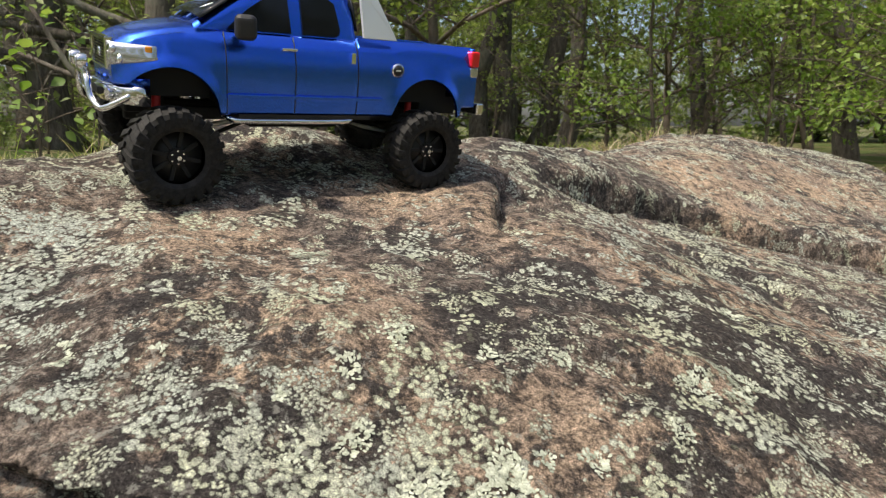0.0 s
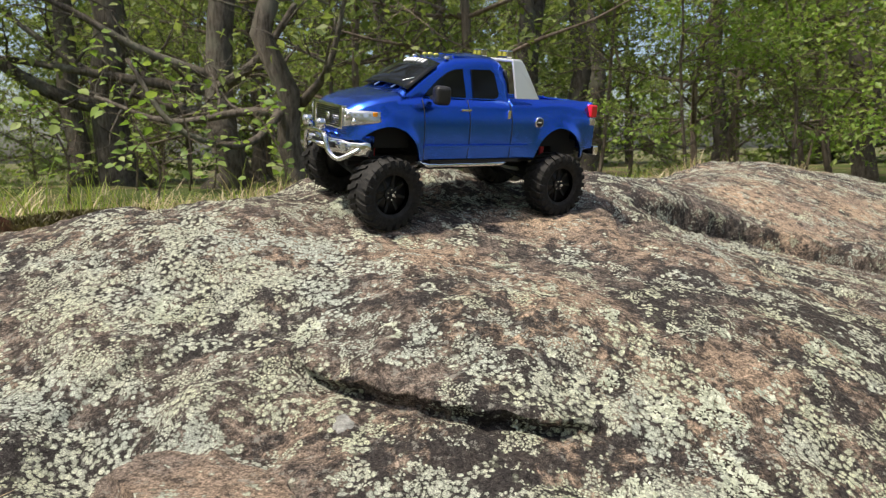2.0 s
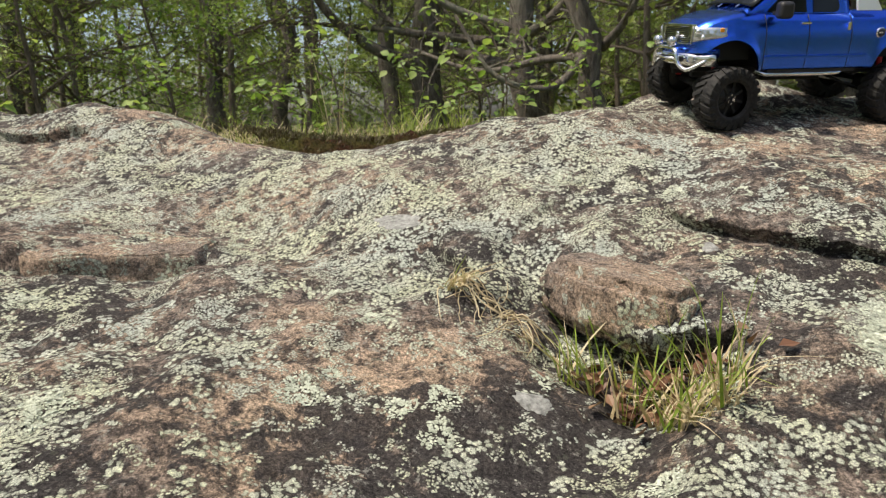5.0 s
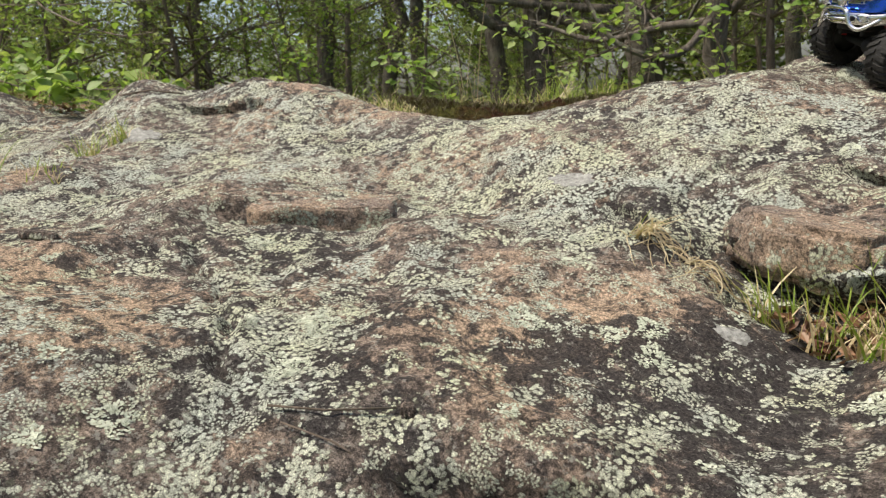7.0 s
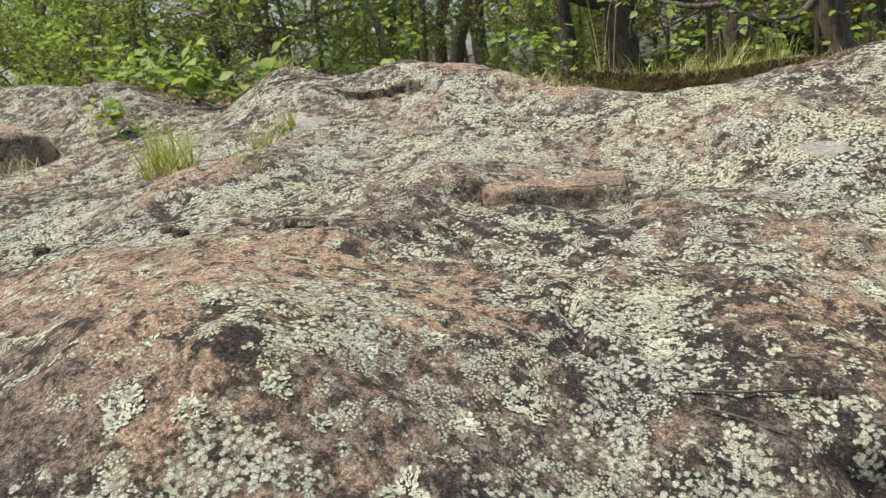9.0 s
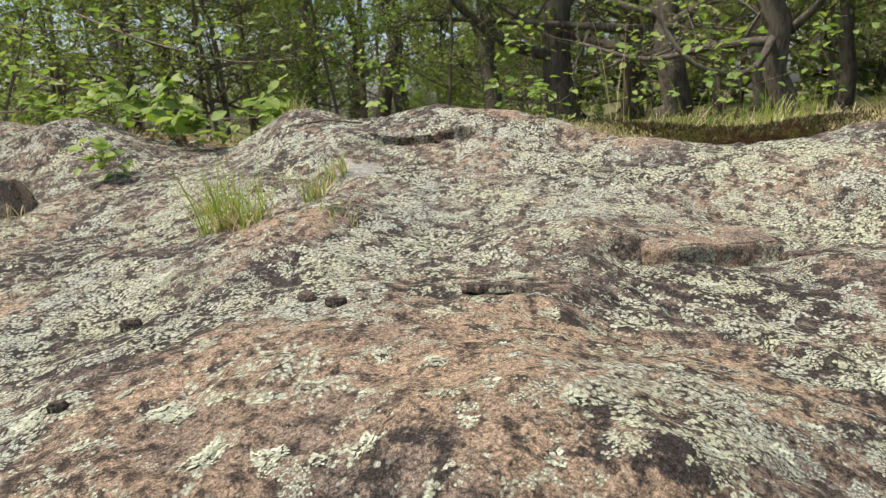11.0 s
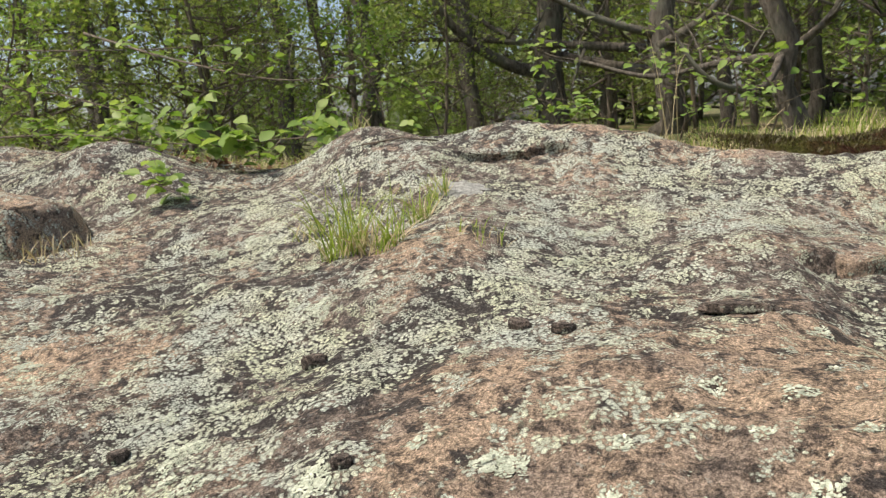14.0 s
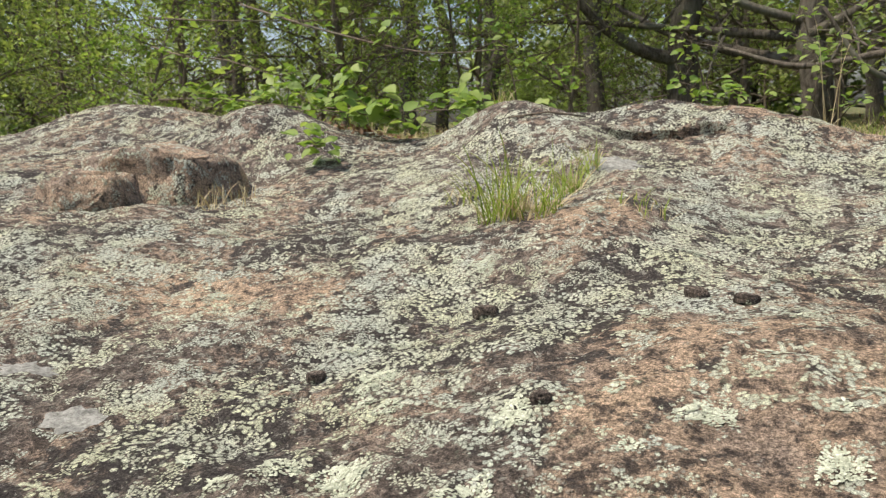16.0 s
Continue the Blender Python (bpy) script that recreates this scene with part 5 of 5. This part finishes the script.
shoots([(-1.55, 0.98), (-1.42, 0.96), (-1.28, 1.04), (-1.12, 1.19), (-1.02, 1.27)], 0.10, 9000, 71, "fine brown and green moss shoots")
tuft(-0.40, 0.185, 18, 22, 0.15, 0.045, "green grass tuft in the hollow beside a loose stone", 41, 0.5, (-0.2, 0))
tuft(-0.33, 0.145, 40, 130, 0.15, 0.050, "grass tuft with dry curled straw in a rock hollow", 42, 0.55, (0, 0), 0.5)
tuft(-0.47, 0.20, 26, 16, 0.12, 0.03, "thin green grass tuft in a rock crack", 43, 0.5, (-0.3, 0))
tuft(-0.675, 0.285, 5, 26, 0.055, 0.020, "dry bleached grass wisp in a rock crack", 44, 0.7, (0.35, -0.2), 0.9)


def curled_straw(n, seed):
    """Bleached, curled grass lying in the crack, each stem bending its own way."""
    r = random.Random(seed)
    verts, faces = [], []
    for _ in range(n):
        f = r.random()
        x, y = -0.70 + 0.15 * f + r.gauss(0, 0.012), 0.305 - 0.055 * f + r.gauss(0, 0.010)
        way, turn, step = r.gauss(-0.35, 0.7), r.gauss(0, 0.30), r.uniform(0.006, 0.012)
        lift, pts = r.uniform(0.003, 0.020), []
        steps = r.randrange(6, 11)
        for k in range(steps):
            pts.append((x, y, at_rock(x, y) + 0.002 + lift * math.sin(math.pi * k / (steps - 1))))
            x, y = x + step * math.cos(way), y + step * math.sin(way)
            way += turn + r.gauss(0, 0.25)
        size = r.uniform(0.0007, 0.0014)
        tube_into(verts, faces, pts, [size * (1 - 0.5 * k / steps) for k in range(steps)], 5)
    return tagged(mesh_object("dry_grass", verts, faces, STRAW), "bleached curled straw lying in a dark rock crack", "grass", kind="stuff")


curled_straw(46, 45)
tuft(-2.33, 0.05, 85, 40, 0.21, 0.055, "bright green grass tuft on the rock", 46, 0.6, (0, 0), 0.5)
tuft(-2.24, 0.04, 45, 40, 0.16, 0.05, "bright green grass tuft on the rock", 47, 0.7, (0, 0), 0.5)
tuft(-2.29, 0.36, 45, 30, 0.12, 0.03, "yellow-green grass tuft in a rock crack", 48, 0.5, (-0.2, 0))
tuft(-2.50, 0.15, 26, 10, 0.07, 0.05, "short green grass tuft on the rock", 49, 0.5)
tuft(-2.05, 0.10, 22, 20, 0.05, 0.07, "sparse short grass on the rock", 50, 0.5)
tuft(-2.27, 0.44, 30, 14, 0.11, 0.03, "yellow-green grass tuft in a rock crack", 51, 0.5)
tuft(-3.22, 0.05, 0, 70, 0.12, 0.10, "dry brown grass under an overhanging boulder", 52, 0.4)
tuft(-2.72, 0.90, 20, 25, 0.12, 0.04, "dry grass on the rock's crest", 53, 0.4)
tuft(-1.75, 1.66, 0, 8, 0.62, 0.03, "tall dead grass stalks behind the rock", 54, 0.12, (0, 0), 1.0)
tuft(-1.45, 1.62, 10, 16, 0.30, 0.06, "dead grass stalks behind the rock", 55, 0.4)
for k in range(11):
    r = random.Random(700 + k)
    x = -1.25 + 1.0 * r.random() if k < 7 else 0.35 + 0.45 * r.random()
    y = float(brink(x)) + r.uniform(0.12, 0.5)
    tuft(x, y, 60, 30, r.uniform(0.12, 0.22), 0.06, "tall green grass tuft behind the rock", 800 + 3 * k, 0.35)
for k in range(14):
    r = random.Random(900 + k)
    x = -2.3 + 1.6 * r.random()
    y = float(brink(x)) + r.uniform(0.2, 0.7)
    tuft(x, y, 34, 50, r.uniform(0.12, 0.24), 0.08, "pale dry grass tuft behind the rock", 1000 + 3 * k, 0.4)


def meadow(r):
    x = r.uniform(-6.5, 3.2)
    y = float(brink(x)) + abs(r.gauss(0, 0.65)) + (0.22 if -1.65 < x < -0.8 else 0.03)
    return x, y, at_ground(x, y)


tagged(blades("grass", meadow, 4500, 0.085, 0.5, (0, 0), GRASS, 61), "green grass along the forest edge", "grass", kind="stuff")
tagged(blades("dry_grass", meadow, 15000, 0.08, 0.9, (0, 0), STRAW, 62), "dry straw along the forest edge", "grass", kind="stuff")


# ---- trees and shrubs ----
def leaf_arrays(points, size, rs, droop=0.35):
    """Folded pointed leaves at points, each with its own turn."""
    n = len(points)
    a, tip = rs.uniform(0, 2 * math.pi, n), rs.normal(-droop, 0.45, n)
    d = np.stack([np.cos(a) * np.cos(tip), np.sin(a) * np.cos(tip), np.sin(tip)], -1)
    up = np.stack([rs.normal(0, 0.45, n), rs.normal(0, 0.45, n), np.ones(n)], -1)
    s = np.cross(d, up)
    s /= np.linalg.norm(s, axis=-1, keepdims=True)
    up = np.cross(s, d)
    z = (size * rs.uniform(0.55, 1.25, n))[:, None]
    p = np.asarray(points)
    v = np.stack([p, p + d * z * 0.42 + s * z * 0.33 + up * z * 0.08, p + d * z - up * z * 0.06, p + d * z * 0.42 - s * z * 0.33 + up * z * 0.08], 1).reshape(-1, 3)
    q = np.arange(n)[:, None] * 4
    return v, np.concatenate([q + [[0, 1, 2]], q + [[0, 2, 3]]]).tolist()


def twig_walk(r, wood, tips, p, d, length, radius, level, last, segs):
    """One limb with its side twigs, bending and thinning as it grows."""
    steps = 4 if level < last else 2
    pts, radii = [p.copy()], [radius]
    for k in range(steps):
        d = (d + Vector((r.gauss(0, 0.20), r.gauss(0, 0.20), r.gauss(0.04, 0.14)))).normalized()
        p = p + d * length / steps
        pts.append(p.copy())
        radii.append(radius * (1 - 0.75 * (k + 1) / steps))
    tube_into(wood[0], wood[1], pts, radii, segs)
    if level == last:
        for k in range(1, len(pts)):
            tips.append((pts[k], radius))
            tips.append(((pts[k] + pts[k - 1]) / 2, radius))
        return
    for k in range(1 if level else 2, len(pts)):
        for _ in range(2 if level else r.choice((1, 2))):
            side = Vector((r.gauss(0, 1), r.gauss(0, 1), r.gauss(0.15, 0.5))).normalized()
            twig_walk(r, wood, tips, pts[k], (d * 0.55 + side).normalized(), length * r.uniform(0.35, 0.65), radii[k] * 0.6, level + 1, last, 3)


def sapling(seed, tall, radius, leaves, leaf, mat, label, low=0.12, reach=0.32, name="young_tree", category="tree", bark=None):
    """A thin understorey tree with limbs from low down and loose sprays of leaves."""
    r, rs = random.Random(seed), np.random.RandomState(seed)
    wood, tips = ([], []), []
    p, d = Vector((0, 0, -0.1)), Vector((r.gauss(0, 0.12), r.gauss(0, 0.12), 1)).normalized()
    pts, radii, n = [p.copy()], [radius], 12
    for k in range(n):
        d = (d + Vector((r.gauss(0, 0.09), r.gauss(0, 0.09), 0.06))).normalized()
        p = p + d * tall / n
        pts.append(p.copy())
        radii.append(radius * (1 - 0.85 * (k + 1) / n))
    tube_into(wood[0], wood[1], pts, radii, 8)
    for k in range(1, len(pts)):
        if pts[k].z < low * tall:
            continue
        for _ in range(r.choice((2, 3, 3))):
            a = r.uniform(0, 2 * math.pi)
            side = Vector((math.cos(a), math.sin(a), r.gauss(0.2, 0.3))).normalized()
            size = tall * reach * r.uniform(0.6, 1.1) * (1.1 - 0.6 * k / len(pts))
            twig_walk(r, wood, tips, pts[k], side, size, radii[k] * 0.55, 1, 2, 5)
    spots = np.array([tuple(t[0]) for t in tips])
    pick = rs.randint(0, len(spots), leaves)
    pos = spots[pick] + rs.normal(0, 0.028 * tall / 4 + 0.012, (leaves, 3))
    hold = new(name)
    tagged(hold, label, category, "young trees at the forest edge")
    mesh_object("trunk", wood[0], wood[1], bark or TWIG, True, hold)
    v, f = leaf_arrays(pos, leaf, rs)
    mesh_object("crown", v.tolist(), f, mat, False, hold)
    return hold


def big_tree(seed, base, tall, radius, limbs, label, lean=(0, 0), bark=None, crown=900):
    """A grown tree: root flare, bent trunk, given low limbs and a high crown of leaf clumps."""
    r, rs = random.Random(seed), np.random.RandomState(seed)
    hold = new("forest_tree")
    tagged(hold, label, "tree", "grown trees of the forest")
    hold.matrix_basis = pose(base[0], base[1], at_ground(*base) - 0.08)
    wood, tips = ([], []), []
    pts, radii, n = [], [], 16
    wob = [Vector((r.gauss(0, 0.035), r.gauss(0, 0.035), 0)) for _ in range(n + 1)]
    for k in range(n + 1):
        f = k / n
        pts.append(Vector((lean[0] * f * tall, lean[1] * f * tall, f ** 1.4 * tall)) + wob[k] * (1 + 3 * f))
        radii.append(radius * (1 - 0.7 * f) * (1 + 0.55 * math.exp(-f * 30)))
    tube_into(wood[0], wood[1], pts, radii, 14)
    for k in range(9, n + 1):
        for _ in range(3):
            a = r.uniform(0, 2 * math.pi)
            side = Vector((math.cos(a), math.sin(a), r.uniform(0.1, 0.7))).normalized()
            twig_walk(r, wood, tips, pts[k], side, tall * 0.2 * r.uniform(0.7, 1.2), radii[k] * 0.5, 1, 2, 5)
    mesh_object("trunk", wood[0], wood[1], bark or BARK, True, hold)
    for line, r0, side in limbs:
        w, t = ([], []), []
        o = hold.matrix_basis.translation
        path = arc([Vector(q) - o for q in line], 6)
        rad = [r0 * (1 - 0.7 * i / len(path)) for i in range(len(path))]
        tube_into(w[0], w[1], path, rad, 8)
        for i in range(4, len(path), 2):
            for _ in range(side):
                a = Vector((r.gauss(0, 1), r.gauss(0, 0.7), r.gauss(0.3, 0.6))).normalized()
                twig_walk(r, w, t, path[i], a, r.uniform(0.3, 0.8), rad[i] * 0.45, 1, 2, 5)
        mesh_object("limb", w[0], w[1], bark or BARK, True, hold)
        tips += t[::3]
    spots = np.array([tuple(t[0]) for t in tips])
    pick = rs.randint(0, len(spots), crown)
    v, f = leaf_arrays(spots[pick] + rs.normal(0, 0.10, (crown, 3)), 0.075, rs)
    mesh_object("crown", v.tolist(), f, FAR_LEAF, False, hold)
    return hold


OLD = "tall forest tree with rough grey-brown bark"
big_tree(71, (-2.02, 4.95), 9, 0.12, [
    ([(-2.05, 4.95, 0.75), (-2.7, 5.3, 0.95), (-3.4, 5.6, 1.25), (-4.4, 6.0, 1.9)], 0.06, 1),
    ([(-2.05, 4.95, 0.95), (-2.9, 5.0, 1.10), (-3.7, 5.1, 1.25), (-4.8, 5.2, 1.40)], 0.045, 1),
    ([(-2.0, 4.95, 1.05), (-2.5, 4.8, 1.25), (-3.0, 4.7, 1.55), (-3.5, 4.6, 1.75)], 0.04, 1),
    ([(-2.0, 4.9, 0.95), (-1.6, 4.7, 1.15), (-1.3, 4.6, 1.5)], 0.05, 1)], "old forest tree with long low crooked limbs", (0.01, 0))
big_tree(72, (-1.12, 3.75), 7, 0.075, [
    ([(-1.15, 3.75, 0.80), (-1.32, 3.4, 0.52), (-1.62, 3.2, 0.60), (-1.85, 3.2, 0.95)], 0.028, 0),
    ([(-1.10, 3.75, 0.75), (-0.9, 3.6, 0.95), (-0.75, 3.5, 1.4)], 0.03, 1),
    ([(-1.12, 3.75, 0.70), (-1.5, 3.9, 0.72), (-2.0, 4.0, 0.68), (-2.5, 4.1, 0.85)], 0.035, 1)], "dark crooked tree with bare looping limbs", (-0.02, 0), DEAD_WOOD)
big_tree(73, (-2.95, 5.35), 10, 0.15, [
    ([(-2.98, 5.3, 0.85), (-3.4, 5.1, 1.0), (-3.8, 4.9, 1.35), (-4.1, 4.8, 1.9)], 0.07, 0)], "old forest tree with a thick low limb sweeping upwards", (-0.03, 0))
for k, (x, y, tall, radius) in enumerate(((0.42, 7.4, 10, 0.11), (0.70, 7.6, 11, 0.12), (1.15, 7.9, 10, 0.13), (-0.4, 8.8, 10, 0.10), (2.6, 7.0, 10, 0.09), (4.4, 7.4, 10, 0.13), (5.2, 6.6, 9, 0.10), (-4.6, 7.6, 11, 0.13), (-5.8, 6.8, 10, 0.11), (-7.4, 7.4, 11, 0.14), (-8.6, 5.2, 10, 0.10), (-9.8, 6.2, 10, 0.14), (-6.9, 9.4, 12, 0.15), (-3.2, 10.2, 12, 0.15), (2.0, 11, 12, 0.16), (-1.4, 11.8, 12, 0.13), (6.6, 9.5, 11, 0.15), (-11.5, 8.5, 12, 0.16), (-9.0, 11.0, 12, 0.15))):
    big_tree(80 + k, (x, y), tall, radius, [], OLD, (random.Random(k).gauss(0, 0.02), 0), crown=500)

YOUNG = "slender young tree with fresh green spring leaves"
kinds = [
    sapling(101, 4.0, 0.030, 4200, 0.050, LEAF, YOUNG),
    sapling(102, 3.4, 0.024, 4000, 0.046, LEAF, YOUNG, 0.06),
    sapling(103, 4.6, 0.036, 4400, 0.055, LEAF, YOUNG, 0.10),
    sapling(104, 2.4, 0.016, 3600, 0.042, FRESH, "leafy shrub with bright green spring leaves", 0.06, 0.40, "shrub", "shrub"),
]
park = [(-6.2, 3.9), (3.4, 8.3), (-7.8, 9.9), (2.2, 4.7)]
for ob, (x, y) in zip(kinds, park):
    ob.matrix_basis = pose(x, y, at_ground(x, y), 0, 0, 40)
r = random.Random(33)
placed = list(park) + [(-2.02, 4.95), (-1.12, 3.75), (-2.95, 5.35)]


def stand(kind, x, y, scale):
    ob = copy_thing(kinds[kind], pose(x, y, at_ground(x, y), 0, 0, r.uniform(0, 360)))
    ob.scale = (scale,) * 3
    placed.append((x, y))
    return ob


for x, y, kind, scale in ((1.5, 4.6, 3, 1.0), (1.9, 5.6, 0, 1.0), (2.9, 4.4, 3, 1.15), (3.1, 5.6, 1, 1.1), (3.9, 5.0, 3, 1.0), (1.05, 5.9, 1, 0.9), (4.6, 6.0, 2, 1.0), (2.4, 6.4, 2, 1.0),
                          (-4.2, 3.4, 3, 0.9), (-5.0, 2.9, 1, 0.9), (-5.6, 3.6, 0, 1.0), (-6.8, 2.6, 1, 1.0), (-7.6, 3.4, 2, 1.0), (-4.8, 4.6, 2, 1.0), (-3.9, 4.5, 1, 0.8), (-6.4, 4.9, 0, 1.1), (-8.4, 1.6, 0, 1.0), (-8.8, 3.0, 1, 1.1), (-7.6, 1.2, 3, 1.0), (-6.2, 1.9, 3, 0.9)):
    stand(kind, x, y, scale)
# thin places in the canopy, where the sky shows: a point and a direction each
THIN = [(-1.6, -1.2, -0.82, 0.57), (-0.3, -0.4, -0.58, 0.81), (-0.9, -1.0, -0.69, 0.72), (-1.55, -1.15, -0.38, 0.92), (-0.2, -0.2, 0.34, 0.93)]


def clear_of(x, y, room):
    return all(abs((x - a) * v - (y - b) * u) > room for a, b, u, v in THIN)


tries = 0
while len(placed) < 84 and tries < 4000:
    tries += 1
    x, y = r.uniform(-16, 12), r.uniform(5.2, 17)
    if x < -8:
        y -= r.uniform(0, 5)
    if all((x - a) ** 2 + (y - b) ** 2 > 0.9 for a, b in placed) and (math.hypot(x, y) < 8 or clear_of(x, y, 0.4)):
        stand(r.choice((0, 1, 2, 2)), x, y, r.uniform(0.9, 1.5))
for a, b, u, v in THIN:
    for k in range(3):
        d, side = r.uniform(7.5, 13), r.uniform(-0.8, 0.8)
        stand(3, a + u * d - v * side, b + v * d + u * side, r.uniform(0.35, 0.55))
far_kind = sapling(105, 9.0, 0.09, 3800, 0.25, FAR_LEAF, "tall leafy tree far back in the forest", 0.04, 0.26, "distant_tree", "tree", BARK)
far_kind.matrix_basis = pose(-2, 19, -0.2)
for k in range(42):
    x, y = -34 + 60 * (k + r.random()) / 42, r.uniform(17, 30)
    if x < -12:
        y = r.uniform(8, 24)
    if not clear_of(x, y, 0.6):
        continue
    ob = copy_thing(far_kind, pose(x, y, -0.3, 0, 0, r.uniform(0, 360)))
    ob.scale = (r.uniform(0.9, 1.5),) * 3
# unseen trees behind the camera, added to shape reflections and surrounding light
for k in range(14):
    a = radians(180 + 180 * k / 13)
    ob = copy_thing(far_kind, pose(-1.5 + 13 * math.cos(a), 13 * math.sin(a), -0.6, 0, 0, r.uniform(0, 360)))


def spray(name, line, leaves, leaf, seed, label, radius=0.006, mat=None, twigs=0.22):
    """A leafy branch reaching out over the rock."""
    rr, rs = random.Random(seed), np.random.RandomState(seed)
    o = Vector(line[0])
    path = arc([Vector(q) - o for q in line], 5)
    wood, tips = ([], []), []
    rad = [radius * (1 - 0.75 * i / len(path)) for i in range(len(path))]
    tube_into(wood[0], wood[1], path, rad, 6)
    for i in range(2, len(path)):
        a = Vector((rr.gauss(0, 1), rr.gauss(0, 1), rr.gauss(0.3, 0.4))).normalized()
        twig_walk(rr, wood, tips, path[i], a, twigs * rr.uniform(0.5, 1.2), rad[i] * 0.5 + 0.0008, 2, 2, 4)
    hold = new(name)
    tagged(hold, label, "branch" if name == "leafy_branch" else "plant")
    hold.matrix_basis = Matrix.Translation(o)
    tagged(mesh_object("stem", wood[0], wood[1], TWIG, True, hold), kind="stuff")
    spots = np.array([tuple(t[0]) for t in tips])
    pos = spots[rs.randint(0, len(spots), leaves)] + rs.normal(0, 0.018, (leaves, 3))
    n = leaves
    a = rs.uniform(0, 2 * math.pi, n)
    d = np.stack([np.cos(a), np.sin(a), rs.normal(-0.25, 0.35, n)], -1)
    d /= np.linalg.norm(d, axis=-1, keepdims=True)
    up = np.stack([rs.normal(0, 0.4, n), rs.normal(-0.3, 0.4, n), np.ones(n)], -1)
    s = np.cross(d, up)
    s /= np.linalg.norm(s, axis=-1, keepdims=True)
    up = np.cross(s, d)
    z = (leaf * rs.uniform(0.55, 1.2, n))[:, None]
    rows = [pos + d * z * u + s * z * w + up * z * h for u, w, h in ((0, 0, 0), (0.18, 0.26, 0.05), (0.45, 0.38, 0.08), (0.75, 0.24, 0.04), (1.0, 0, -0.08), (0.75, -0.24, 0.04), (0.45, -0.38, 0.08), (0.18, -0.26, 0.05), (0.5, 0, -0.01))]
    v = np.stack(rows, 1).reshape(-1, 3)
    f = [tuple(9 * i + q for q in (k, (k + 1) % 8, 8)) for i in range(n) for k in range(8)]
    mesh_object("leaves", v.tolist(), f, mat or FRESH, True, hold)
    return hold


TWIGLET = "leafy branch with broad bright green leaves over the rock"
spray("leafy_branch", [(-5.2, 1.35, 0.62), (-4.4, 1.15, 0.58), (-3.7, 0.95, 0.50), (-3.15, 0.90, 0.44)], 200, 0.068, 201, TWIGLET)
spray("leafy_branch", [(-4.8, 1.6, 0.55), (-4.0, 1.25, 0.52), (-3.3, 1.10, 0.47), (-2.8, 1.05, 0.46)], 200, 0.066, 202, TWIGLET)
spray("leafy_branch", [(-4.6, 1.5, 1.1), (-3.8, 1.2, 0.86), (-3.2, 1.1, 0.70), (-2.75, 0.98, 0.66)], 34, 0.055, 203, TWIGLET, 0.007)
spray("leafy_branch", [(-5.4, 1.5, 0.95), (-4.6, 1.1, 0.80), (-4.0, 0.8, 0.72), (-3.6, 0.7, 0.62)], 60, 0.05, 204, TWIGLET)
spray("leafy_branch", [(-5.8, 1.8, 1.2), (-4.9, 1.5, 1.05), (-4.1, 1.4, 0.95), (-3.4, 1.5, 0.9)], 80, 0.05, 205, TWIGLET)
spray("seedling", [(-3.24, 0.46, 0.33), (-3.20, 0.43, 0.36), (-3.14, 0.38, 0.37)], 34, 0.055, 206, "small leafy seedling growing from a rock crack", 0.004, None, 0.10)
SEED = "low leafy sapling in the grass behind the rock"
for k, (x, y, h) in enumerate(((-2.42, 2.75, 0.5), (-2.05, 1.95, 0.22), (-2.3, 2.05, 0.25), (-1.45, 3.2, 0.45), (-1.75, 2.4, 0.35), (-0.95, 2.6, 0.35), (-1.9, 3.3, 0.6), (-1.35, 2.3, 0.3), (-1.5, 3.0, 0.5), (-0.6, 3.0, 0.4), (-3.3, 2.2, 0.5), (-2.9, 2.0, 0.35))):
    z = at_ground(x, y)
    spray("seedling", [(x, y, z), (x + 0.03, y - 0.03, z + 0.5 * h), (x - 0.04, y - 0.05, z + h), (x - 0.10, y - 0.06, z + 1.15 * h)], 46, 0.048, 220 + k, SEED, 0.006, None, 0.2)


def litter(r_):
    if r_.random() < 0.55:
        x, y = -3.40 + r_.gauss(0, 0.16), 0.95 + r_.gauss(0, 0.07)
    else:
        x, y = -0.40 + r_.gauss(0, 0.05), 0.19 + r_.gauss(0, 0.03)
    return x, y, at_ground(x, y) + r_.uniform(0.002, 0.02)


r_ = random.Random(9)
v, f = leaf_arrays(np.array([litter(r_) for _ in range(240)]), 0.026, np.random.RandomState(3), 0.0)
tagged(mesh_object("dead_leaves", v.tolist(), f, DEAD_LEAF, False), "reddish brown dead leaves caught on the rock", "leaves", kind="stuff")
for line, rad in (([(-0.91, -0.31), (-0.85, -0.285), (-0.79, -0.24)], 0.0013), ([(-0.885, -0.317), (-0.82, -0.31), (-0.75, -0.29)], 0.0010), ([(-2.62, 0.70), (-2.50, 0.74), (-2.40, 0.80)], 0.003)):
    w = ([], [])
    tube_into(w[0], w[1], [(x, y, at_rock(x, y) + rad + 0.006) for x, y in line], [rad] * len(line), 6)
    tagged(mesh_object("fallen_twig", w[0], w[1], TWIG), "thin dry twig lying on the rock", "twig")
